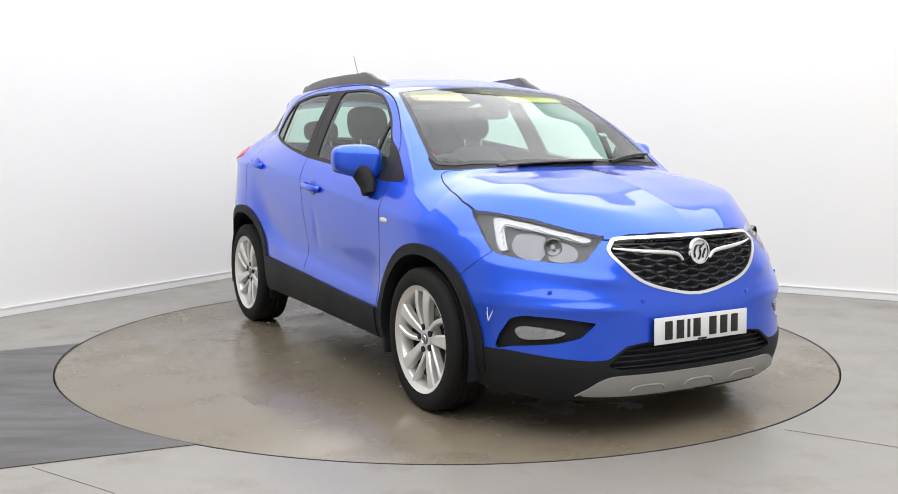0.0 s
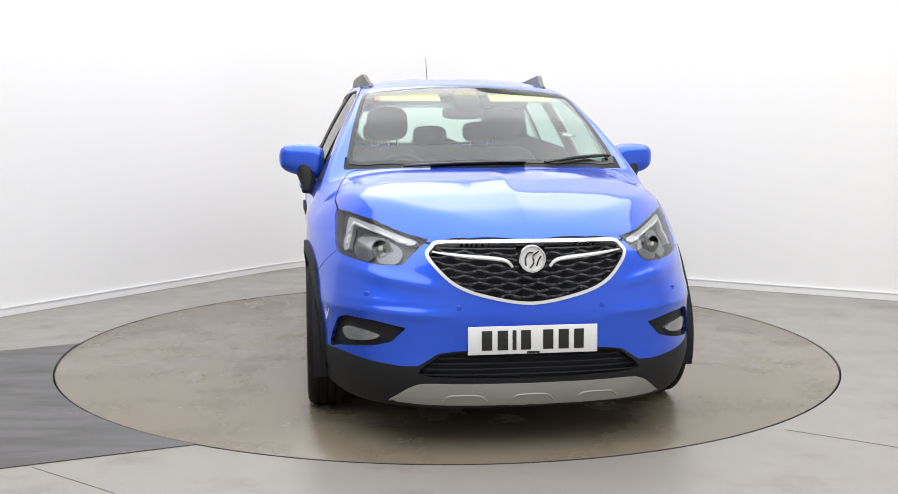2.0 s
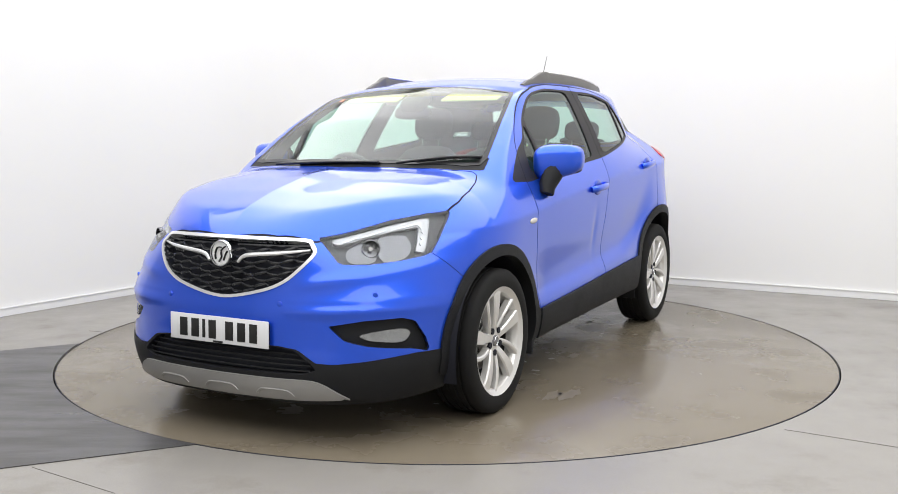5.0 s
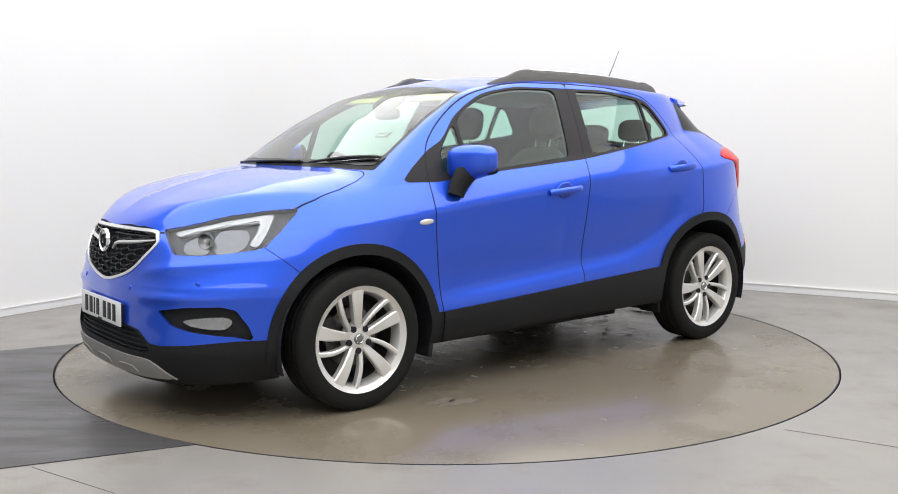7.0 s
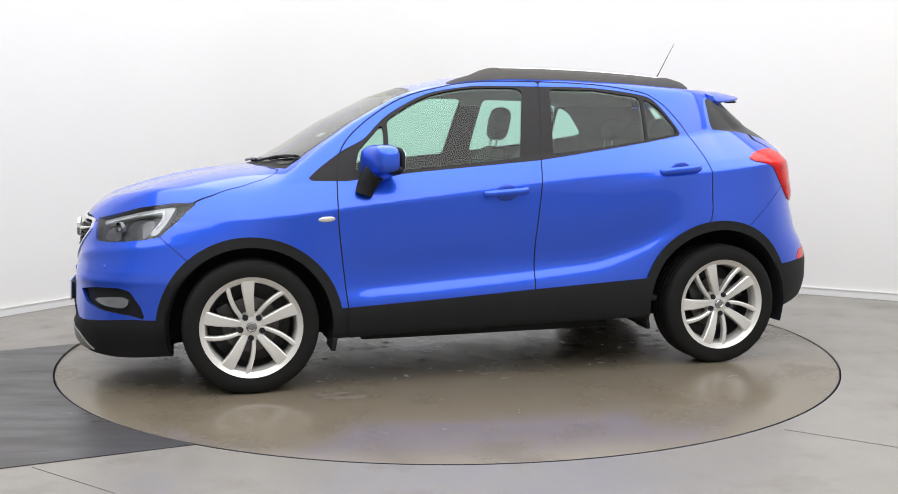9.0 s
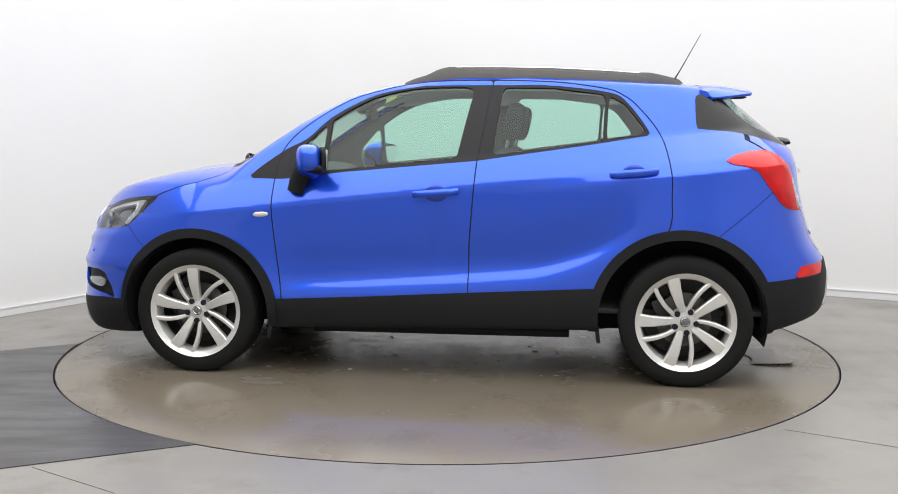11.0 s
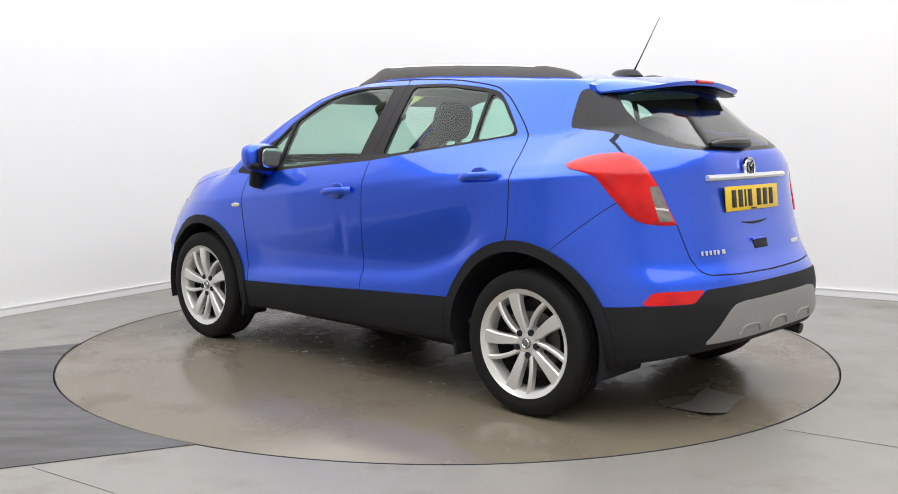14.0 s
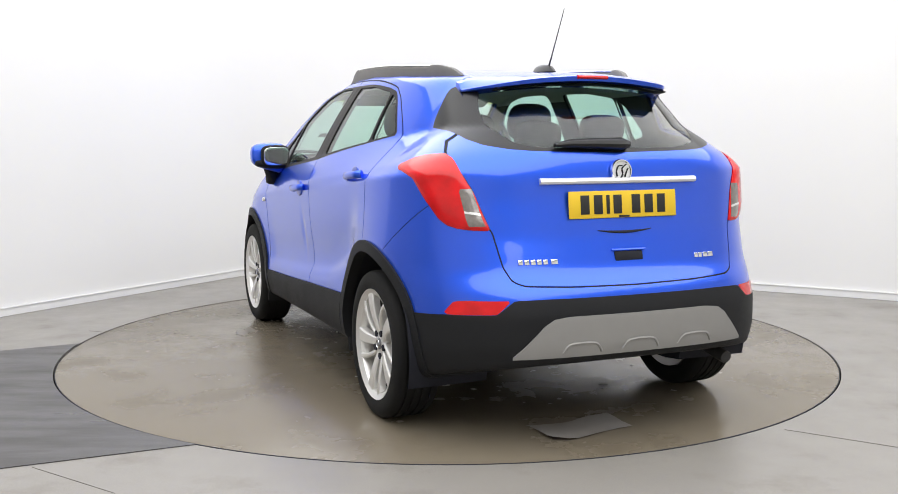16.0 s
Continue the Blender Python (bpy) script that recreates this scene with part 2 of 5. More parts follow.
INNER, OUTER = room_outline(), room_outline(-0.15)
N = len(INNER)
wall_band("wall_far", list(range(0, N - 2)), INNER, OUTER, 0, WALL_H, WALL, "white smooth studio wall with a rounded corner")
# out of view; added in grey so the car's sides reflect something darker
wall_band("wall_left_unseen", [N - 3, N - 2], INNER, OUTER, 0, WALL_H, GREYWALL, "plain unseen wall, made grey to darken reflections in the car")
wall_band("wall_near", [N - 2, N - 1, 0], INNER, OUTER, 0, WALL_H, WALL, "plain white studio wall facing the turntable")
sk = wall_band("baseboard", list(range(0, N - 1)), room_outline(0.014), room_outline(0.002), 0.002, 0.056, SKIRT, "white painted skirting board along the wall")
sk2 = wall_band("baseboard_cap", list(range(0, N - 1)), room_outline(0.020), room_outline(0.002), 0.0565, 0.064, SKIRT, "narrow white lip on the skirting board")

R_DISC = 2.2376
big = 16.0
fv, ff = [], []
SEG = 160
for i in range(SEG):
    a = 2 * math.pi * i / SEG
    fv += [((R_DISC + 0.007) * math.cos(a), (R_DISC + 0.007) * math.sin(a), 0), (big * math.cos(a), big * math.sin(a), 0), ((R_DISC + 0.007) * math.cos(a), (R_DISC + 0.007) * math.sin(a), -0.06)]
for i in range(SEG):
    j = (i + 1) % SEG
    ff += [(3 * i, 3 * i + 1, 3 * j + 1, 3 * j), (3 * i + 2, 3 * i, 3 * j, 3 * j + 2)]
tagged(mesh_ob("floor", fv, ff, FLOOR, smooth=False), "grey beige matt vinyl studio floor", "floor", kind="structure")
bm = cyl(R_DISC + 0.1, 0.02, pose(0, 0, -0.07), 96)
tagged(part("turntable_pit", bm, SEAM), "dark pit under the turntable", "floor", kind="structure")

bm = bmesh.new()
cv = [bm.verts.new((p.x, p.y, WALL_H)) for p in OUTER] 
top = [bm.verts.new((p.x, p.y, WALL_H + 0.12)) for p in OUTER]
bm.faces.new(cv)
bm.faces.new(top[::-1])
for i in range(N):
    bm.faces.new((cv[i], cv[(i + 1) % N], top[(i + 1) % N], top[i]))
tagged(part("ceiling", bm, CEIL, smooth=False), "white plain studio ceiling", "ceiling", kind="structure")

# dark strip of floor that runs up to the turntable
S1, S2, S3, S4 = (-2.63, -0.24), (-2.25, -0.04), (-1.70, -2.28), (-1.03, -1.99)
d1, d2 = Vector((S2[0] - S1[0], S2[1] - S1[1])), Vector((S4[0] - S3[0], S4[1] - S3[1]))
up_edge = lambda s: Vector(S1) + d1.normalized() * s
lo_edge = lambda s: Vector(S3) + d2.normalized() * s
a0 = math.atan2(S2[1], S2[0]) % (2 * math.pi)
a1 = math.atan2(S4[1], S4[0]) % (2 * math.pi)
arc = [((R_DISC + 0.0075) * math.cos(a0 + (a1 - a0) * k / 40), (R_DISC + 0.0075) * math.sin(a0 + (a1 - a0) * k / 40)) for k in range(41)]
outl = [tuple(lo_edge(-4.5)), tuple(up_edge(-3.2))] + arc
bm = bmesh.new()
t_ = [bm.verts.new((x, y, 0.004)) for x, y in outl]
b_ = [bm.verts.new((x, y, 0.0005)) for x, y in outl]
bm.faces.new(t_)
for i in range(len(outl)):
    bm.faces.new((t_[i], b_[i], b_[(i + 1) % len(outl)], t_[(i + 1) % len(outl)]))
tagged(part("floor_strip", bm, DARKFLOOR, smooth=False), "dark grey wood-look vinyl strip leading to the turntable", "floor", kind="structure")

# joints in the floor covering
for a, b in (((-1.588, -2.263), (-1.177, -2.539)), ((1.452, -1.794), (1.85, -2.05)), ((-2.331, 0.362), (-2.235, 0.325))):
    v = Vector((b[0] - a[0], b[1] - a[1], 0))
    m = Matrix.Translation(((a[0] + b[0]) / 2, (a[1] + b[1]) / 2, 0.0008)) @ Matrix.Rotation(math.atan2(v.y, v.x), 4, "Z")
    tagged(part("floor_joint", box(v.length, 0.0025, 0.0014, m), JOINT), "thin dirty joint in the vinyl floor", "floor", kind="structure")

# ---- turntable ----
turntable = new("turntable")
tagged(turntable, "round flush turntable with grey beige vinyl top and dark edge", "turntable")
part("platform_top", lathe([(0.001, 0), (0.5, 0), (1.2, 0), (R_DISC - 0.006, 0), (R_DISC - 0.002, -0.002), (R_DISC, -0.02)], 160), DISC, turntable).rotation_euler = (radians(90), 0, 0)
part("edge_trim", lathe([(R_DISC - 0.004, 0.0006), (R_DISC - 0.001, 0.0008), (R_DISC + 0.001, -0.001), (R_DISC + 0.001, -0.03)], 160), SEAM, turntable, "thin dark metal rim").rotation_euler = (radians(90), 0, 0)

# ---- the car's body as a smooth solid ----
def table(pts, lo, hi, sigma):
    """A smooth function of one variable through control points."""
    p = sorted(pts)
    g = np.linspace(lo, hi, 1200)
    v = np.interp(g, [a for a, _ in p], [b for _, b in p])
    step = g[1] - g[0]
    k = np.arange(-int(4 * sigma / step) - 1, int(4 * sigma / step) + 2)
    w = np.exp(-0.5 * (k * step / sigma) ** 2)
    v = np.convolve(np.pad(v, len(k) // 2, mode="edge"), w / w.sum(), mode="valid")
    return lambda x: np.interp(x, g, v)


CENTRE = table([(2.5, 0.40), (2.25, 0.62), (2.16, 0.77), (2.10, 0.845), (2.04, 0.90), (1.946, 0.952), (1.764, 1.012), (1.549, 1.062), (1.33, 1.092), (1.235, 1.102), (1.19, 1.115),
                (1.009, 1.222), (0.811, 1.348), (0.544, 1.480), (0.34, 1.546), (0.133, 1.586), (-0.077, 1.606), (-0.4, 1.610), (-0.8, 1.592), (-1.2, 1.560), (-1.45, 1.528), (-1.65, 1.495), (-2.2, 1.40)], -3, 3, 0.022)
NOSE = table([(0.0, 1.98), (0.12, 2.06), (0.18, 2.125), (0.24, 2.15), (0.32, 2.16), (0.42, 2.15), (0.55, 2.145), (0.62, 2.13), (0.72, 2.125), (0.80, 2.115), (0.86, 2.09), (0.95, 2.02), (1.2, 1.9), (1.8, 1.8)], 0, 2, 0.02)
TAIL = table([(0.1, 1.80), (0.24, 1.95), (0.32, 2.03), (0.42, 2.06), (0.55, 2.065), (0.63, 2.045), (0.72, 1.985), (0.85, 1.94), (1.0, 1.905), (1.1, 1.892), (1.19, 1.865), (1.25, 1.80), (1.386, 1.64), (1.48, 1.53), (1.6, 1.42)], 0, 2, 0.018)
BELT = table([(-2.2, 1.30), (-1.083, 1.262), (-0.853, 1.222), (-0.228, 1.134), (0.452, 1.085), (0.97, 1.045), (1.3, 1.02), (2, 0.95)], -3, 3, 0.06)
FLANK = table([(0.10, 0.78), (0.2, 0.838), (0.3, 0.870), (0.40, 0.884), (0.50, 0.879), (0.62, 0.868), (0.75, 0.870), (0.88, 0.878), (1.0, 0.884), (1.2, 0.884)], 0, 2, 0.03)
CREASE = table([(-2.3, 1.20), (-1.5, 1.145), (-1.03, 1.098), (-0.5, 1.038), (-0.02, 0.988), (0.45, 0.938), (0.9, 0.890), (1.3, 0.85), (2, 0.80)], -3, 3, 0.05)
SCOOP = table([(-1.5, 1.0), (-1.1, 0.86), (-0.85, 0.70), (-0.55, 0.605), (-0.1, 0.565), (0.4, 0.53), (0.85, 0.50), (2, 0.45)], -3, 3, 0.06)
UNDER = table([(-2.3, 0.40), (-1.95, 0.335), (-1.75, 0.285), (-1.6, 0.25), (-0.9, 0.278), (0.0, 0.268), (0.75, 0.252), (1.5, 0.20), (1.9, 0.165), (2.3, 0.165)], -3, 3, 0.05)


def smax(a, b, k):
    h = np.clip(0.5 + 0.5 * (a - b) / k, 0, 1)
    return b * (1 - h) + a * h + k * h * (1 - h)


def half_width(x, z):
    belt = BELT(x)
    crease = CREASE(x)
    low = FLANK(z)
    d = np.maximum(z - crease, 0)
    shoulder = np.minimum(low, FLANK(crease) - 0.30 * d - 1.05 * np.minimum(d, 0.15) ** 2)
    up = np.maximum(z - belt, 0)
    y = shoulder - 0.14 * up - 0.30 * up ** 2
    pull = np.clip((z - crease + 0.05) / 0.2, 0, 1)
    y = y * (1 - pull * 0.170 * np.clip((-x - 0.25) / 0.93, 0, 1.15) ** 2)
    y = y + 0.022 * np.exp(-((x - 1.30) / 0.36) ** 2) * np.exp(-((z - 0.68) / 0.24) ** 2)
    y = y + 0.038 * np.exp(-((x + 1.36) / 0.36) ** 2) * np.exp(-((z - 0.72) / 0.21) ** 2)
    # hollow of the lower doors
    u = z - SCOOP(x)
    run = np.clip((0.98 - x) / 0.30, 0, 1) * np.clip((x + 1.12) / 0.30, 0, 1)
    y = y - 0.024 * np.exp(-(u / np.where(u > 0, 0.15, 0.052)) ** 2) * run * run * (3 - 2 * run)
    # shallow dent in the front door
    y = y - 0.005 * np.exp(-((x + 0.03) / 0.032) ** 2 - ((z - 0.73) / 0.10) ** 2)
    return y


def body(x, y, z):
    y = np.abs(y)
    w = half_width(x, z)
    lf, lr = NOSE(z) - 1.0, TAIL(z) - 1.0
    lf = lf + 0.012 * np.exp(-((z - 0.560 - 0.02 * (y - 0.6)) / 0.022) ** 2) * np.clip((y - 0.30) / 0.2, 0, 1) + 0.009 * np.exp(-((z - 0.690 - 0.16 * (y - 0.55)) / 0.026) ** 2) * np.clip((y - 0.34) / 0.1, 0, 1)
    a = np.where(x > 1.0, (x - 1.0) / lf, np.where(x < -1.0, (-1.0 - x) / np.maximum(lr, 0.2), 0))
    dip = 0.022 * np.clip((0.37 - y) / 0.05, 0, 1) * np.clip((1.062 - z) / 0.012, 0, 1) * np.clip((z - 0.862) / 0.05, 0, 1)
    lr = lr - dip
    n = np.where(x > 0, 3.2 - 1.0 * np.clip((z - 0.60) / 0.24, 0, 1), 3.6)
    plan = ((np.maximum(a, 0) ** n + (y / w) ** n) ** (1 / n) - 1) * 0.9
    bow = 0.06 * np.clip(1 - np.abs(x - 0.75) / 0.9, 0, 1) + 0.10
    tz = CENTRE(x + bow * y * y * (x > -0.6)) - (0.10 - 0.05 * np.clip((x - 0.15) / 0.3, 0, 1) - 0.04 * np.clip((x - 0.9) / 0.4, 0, 1)) * y ** 2 - 0.42 * y ** 6 * np.clip((x - 0.9) / 0.4, 0, 1) - (0.10 - 0.08 * np.clip((x - 0.15) / 0.3, 0, 1)) * y ** 4
    ridge = np.clip(1 - y / 0.17, 0, 1) ** 1.6 * np.clip((x - 1.25) / 0.2, 0, 1) * np.clip((2.08 - x) / 0.12, 0, 1)
    tz = tz + 0.011 * ridge
    top = (z - tz) * 0.85
    f = smax(plan, top, 0.032)
    return smax(f, UNDER(x) - z, 0.03)


def body_grid():
    """The left half of the body, as a grid of quads found along rays from an inner spine."""
    xs0, xs1, z0 = -1.30, 1.42, 0.62
    rays = [(xs0, w) for w in np.linspace(-90, 0, 64, endpoint=False)] + [(x, 0) for x in np.linspace(xs0, xs1, 250)] + [(xs1, w) for w in np.linspace(0, 90, 71)[1:]]
    vs_ = np.concatenate([np.linspace(-90, -35, 34, endpoint=False), np.linspace(-35, 40, 96, endpoint=False), np.linspace(40, 90, 46)])
    ox = np.array([r[0] for r in rays])[:, None] + 0 * vs_[None]
    w = np.radians([r[1] for r in rays])[:, None]
    v = np.radians(vs_)[None]
    dx, dy, dz = np.sin(w) + 0 * v, np.cos(w) * np.cos(v), np.cos(w) * np.sin(v)
    lo, hi = np.zeros_like(ox), np.full_like(ox, 1.9)
    for _ in range(34):
        mid = (lo + hi) / 2
        inside = body(ox + dx * mid, dy * mid, z0 + dz * mid) < 0
        lo, hi = np.where(inside, mid, lo), np.where(inside, hi, mid)
    V = np.stack([ox + dx * lo, np.maximum(dy * lo, 0), z0 + dz * lo], -1)
    V[:, 0, 1] = 0
    V[:, -1, 1] = 0
    V[0, :, 1] = 0
    V[-1, :, 1] = 0
    n, m = V.shape[:2]
    idx = np.arange(n * m).reshape(n, m)
    F = [tuple(q) for q in np.stack([idx[:-1, :-1], idx[1:, :-1], idx[1:, 1:], idx[:-1, 1:]], -1).reshape(-1, 4).tolist()]
    return V.reshape(-1, 3), F


class Shell:
    """Vertices shared by named sets of faces, which regions cut out of one another along exact lines."""

    def __init__(self, verts, faces):
        self.v = [tuple(p) for p in verts]
        self.sets = {"rest": faces}

    def cut(self, source, name, fn):
        """Move what lies where fn < 0 from the set source into the set name."""
        arr = np.array(self.v)
        val = fn(arr[:, 0], arr[:, 1], arr[:, 2])
        val = np.where(np.abs(val) < 2e-5, 2e-5, val)
        neg = val < 0
        mixed = {}
        ins, outs = self.sets.get(name, []), []
        ins = list(ins)
        for f in self.sets[source]:
            k = sum(bool(neg[i]) for i in f)
            if k == 0:
                outs.append(f)
            elif k == len(f):
                ins.append(f)
            else:
                a, b = [], []
                for i, j in zip(f, f[1:] + f[:1]):
                    (a if neg[i] else b).append(i)
                    if neg[i] != neg[j]:
                        key = (min(i, j), max(i, j))
                        if key not in mixed:
                            t = val[i] / (val[i] - val[j])
                            p, q = self.v[i], self.v[j]
                            mixed[key] = len(self.v)
                            self.v.append(tuple(p[c] + (q[c] - p[c]) * t for c in range(3)))
                        a.append(mixed[key])
                        b.append(mixed[key])
                if len(a) > 2:
                    ins.append(tuple(a))
                if len(b) > 2:
                    outs.append(tuple(b))
        self.sets[source], self.sets[name] = outs, ins


def band_cut(shell, source, seam, fn, half, inner):
    """Split source along the line fn = 0: a narrow strip goes to seam, the inside to inner."""
    shell.cut(source, "tmp_in", lambda x, y, z: fn(x, y, z) - half)
    shell.cut("tmp_in", seam, lambda x, y, z: -half - fn(x, y, z))
    shell.sets[inner] = shell.sets.get(inner, []) + shell.sets.pop("tmp_in")


def poly_distance(poly, u, v):
    """Signed distance to a closed outline, below zero inside."""
    p = np.array(poly, float)
    q = np.roll(p, -1, 0)
    best = np.full(u.shape, 1e9)
    inside = np.zeros(u.shape, bool)
    for (ax, ay), (bx, by) in zip(p, q):
        ex, ey = bx - ax, by - ay
        t = np.clip(((u - ax) * ex + (v - ay) * ey) / (ex * ex + ey * ey + 1e-12), 0, 1)
        best = np.minimum(best, (u - ax - t * ex) ** 2 + (v - ay - t * ey) ** 2)
        if ay != by:
            inside ^= ((ay > v) != (by > v)) & (u < ex * (v - ay) / (by - ay) + ax)
    return np.where(inside, -1, 1) * np.sqrt(best)


def side(poly, ymin=0.3, grow=0.0):
    return lambda x, y, z: np.maximum(poly_distance(poly, x, z) - grow, ymin - y)


def front(poly, xmin=1.2, grow=0.0):
    return lambda x, y, z: np.maximum(poly_distance(poly, y, z) - grow, xmin - x)


def rear(poly, xmax=-1.2, grow=0.0):
    return lambda x, y, z: np.maximum(poly_distance(poly, y, z) - grow, x - xmax)


def plan(poly, zmin=0.8, grow=0.0):
    return lambda x, y, z: np.maximum(poly_distance(poly, x, y) - grow, zmin - z)


def slant(poly, ax, ay, cond):
    """An outline seen along a slanting level direction: s = ax * x + ay * y."""
    return lambda x, y, z: np.maximum(poly_distance(poly, ax * x + ay * y, z), cond(x, y, z))


def rnd_corners(poly, k=0.18, n=4):
    """The outline with its corners eased; straight runs stay straight."""
    out, m = [], len(poly)
    for i in range(m):
        a, b, c = (np.array(poly[(i + d) % m], float) for d in (-1, 0, 1))
        ra, rc = min(k, 0.020 / np.linalg.norm(a - b)), min(k, 0.020 / np.linalg.norm(c - b))
        p0, p2 = b + (a - b) * ra, b + (c - b) * rc
        for j in range(n + 1):
            t = j / n
            out.append(tuple(p0 * (1 - t) ** 2 + b * 2 * t * (1 - t) + p2 * t * t))
    return out


def rnd(poly, n=5):
    return [tuple(p) for p in smooth_curve(poly, n, True)]


def eased(poly, first, last, n=4):
    """The outline with one run of its points turned into a smooth arc."""
    return list(poly[:first]) + [tuple(p) for p in smooth_curve(poly[first:last + 1], n)] + list(poly[last + 1:])


SH = Shell(*body_grid())
ARCH = {"front": (1.2775, 0.325, 0.398, 0.448), "rear": (-1.255, 0.335, 0.412, 0.462)}
for key, (cx, cz, r0, r1) in ARCH.items():
    SH.cut("rest", "void", lambda x, y, z: np.maximum(np.hypot(x - cx, z - cz) - r0, 0.45 - y))
for key, (cx, cz, r0, r1) in ARCH.items():
    SH.cut("rest", "arch_" + key, lambda x, y, z: np.maximum.reduce([np.hypot(x - cx, z - cz) - r1, 0.5 - y, 0.262 - z]))
# underside
SH.cut("rest", "under", lambda x, y, z: z - UNDER(x) - 0.012)

# windows of the side
WIN_A = [(0.745, 1.088), (0.715, 1.185), (0.676, 1.226), (0.592, 1.312), (0.602, 1.080)]
WIN_B = [(0.565, 1.085), (0.556, 1.338), (0.418, 1.420), (0.287, 1.472), (0.096, 1.505), (-0.15, 1.508), (-0.183, 1.495), (-0.112, 1.150)]
WIN_B = eased(WIN_B, 1, 5)
WIN_C = [(-0.305, 1.167), (-0.345, 1.488), (-0.36, 1.503), (-0.60, 1.500), (-0.865, 1.464), (-0.853, 1.237)]
WIN_D = [(-0.893, 1.455), (-0.964, 1.417), (-1.068, 1.286), (-1.055, 1.269), (-0.882, 1.243)]
DLO = [(0.985, 1.050), (0.965, 1.037), (0.80, 1.034), (0.45, 1.074), (-0.22, 1.131), (-0.83, 1.217), (-1.07, 1.256), (-1.092, 1.278), (-0.977, 1.432), (-0.88, 1.482), (-0.60, 1.517), (-0.36, 1.522),
       (0.0, 1.524), (0.11, 1.519), (0.30, 1.487), (0.43, 1.437), (0.575, 1.352), (0.69, 1.245), (0.80, 1.188), (0.92, 1.105)]
for nm, w in (("glass_a", WIN_A), ("glass_b", WIN_B), ("glass_c", WIN_C), ("glass_d", WIN_D)):
    SH.cut("rest", nm, side(rnd_corners(w), 0.48, 0.006))
DLO = eased(DLO, 6, 19)
SH.cut("rest", "frame", side(rnd_corners(DLO), 0.48))

# windscreen and bonnet
SCREEN_P = [(1.175, -0.2), (1.175, 0), (1.155, 0.35), (1.10, 0.60), (1.06, 0.668), (1.0, 0.680), (0.84, 0.652), (0.6, 0.602), (0.46, 0.570), (0.405, 0.548), (0.385, 0.3), (0.375, 0), (0.375, -0.2)]
SH.cut("rest", "cowl", plan([(1.225, -0.2), (1.225, 0), (1.20, 0.35), (1.145, 0.58), (1.085, 0.70), (1.0, 0.69), (1.0, -0.2)]))
SH.cut("cowl", "screen", plan(SCREEN_P))
SH.cut("rest", "screen", plan(SCREEN_P))
SH.cut("screen", "screen_glass", plan(SCREEN_P, grow=-0.024))
SH.cut("screen_glass", "screen_band", lambda x, y, z: x - 0.56 + 0.25 * y * y)

# doors
DOOR_F = [(0.80, 0.20), (0.803, 0.41), (0.827, 0.63), (0.847, 0.86), (0.838, 1.08), (0.796, 1.215), (0.666, 1.338), (0.471, 1.453), (0.263, 1.513), (0.12, 1.538), (-0.022, 1.549), (-0.29, 1.550), (-0.225, 1.13), (-0.188, 0.71), (-0.178, 0.20)]
DOOR_R = [(-0.29, 1.550), (-0.62, 1.536), (-0.878, 1.499), (-0.96, 1.465), (-1.032, 1.409), (-1.145, 1.268), (-1.185, 1.122), (-1.195, 0.963), (-1.160, 0.75), (-0.83, 0.45), (-0.82, 0.20), (-0.178, 0.20), (-0.188, 0.71), (-0.225, 1.13)]
DOOR_F, DOOR_R = eased(DOOR_F, 2, 11), eased(DOOR_R, 0, 9)
SILL = [(3, 0.36), (1.73, 0.385), (0.803, 0.408), (0.355, 0.430), (-0.184, 0.461), (-0.827, 0.494), (-3, 0.61), (-3, 0), (3, 0)]
SILL_MID = [(0.93, 0.402), (0.803, 0.408), (0.355, 0.430), (-0.184, 0.461), (-0.827, 0.494), (-0.95, 0.50), (-0.95, 0.28), (0.93, 0.26)]
SH.cut("rest", "sill", lambda x, y, z: np.maximum.reduce([poly_distance(SILL, x, z), 0.5 - y, np.abs(x) - 1.3]))
SH.cut("sill", "clad_f", side(DOOR_F))
SH.cut("sill", "clad_r", side(DOOR_R))
SH.cut("sill", "sill_rear", lambda x, y, z: x)
band_cut(SH, "rest", "seam", side(DOOR_F), 0.0032, "door_f")
band_cut(SH, "rest", "seam", side(DOOR_R), 0.0032, "door_r")
band_cut(SH, "frame", "seam", side(DOOR_F), 0.0032, "frame_f")
band_cut(SH, "frame", "seam", side(DOOR_R), 0.0032, "frame_r")

# front end
S45 = math.sqrt(0.5)
LAMP_F = [(-1.136, 0.846), (-1.033, 0.863), (-0.835, 0.909), (-0.66, 0.932), (-0.545, 0.938), (-0.556, 0.91), (-0.577, 0.885), (-0.608, 0.84), (-0.66, 0.778), (-0.70, 0.764), (-0.81, 0.750), (-0.957, 0.739), (-1.05, 0.742), (-1.07, 0.750)]
ahead = lambda x, y, z: 1.3 - x
behind = lambda x, y, z: x + 1.3
SH.cut("rest", "headlamp", slant(LAMP_F, -S45, S45, ahead))
GRILLE = rnd([(0.412, 0.785), (0.394, 0.818), (0.356, 0.841), (0.2, 0.846), (0.0, 0.847), (-0.2, 0.846), (-0.356, 0.841), (-0.394, 0.818), (-0.412, 0.785), (-0.375, 0.731), (-0.304, 0.668), (-0.191, 0.624), (0.0, 0.592), (0.191, 0.624), (0.304, 0.668), (0.375, 0.731)], 4)
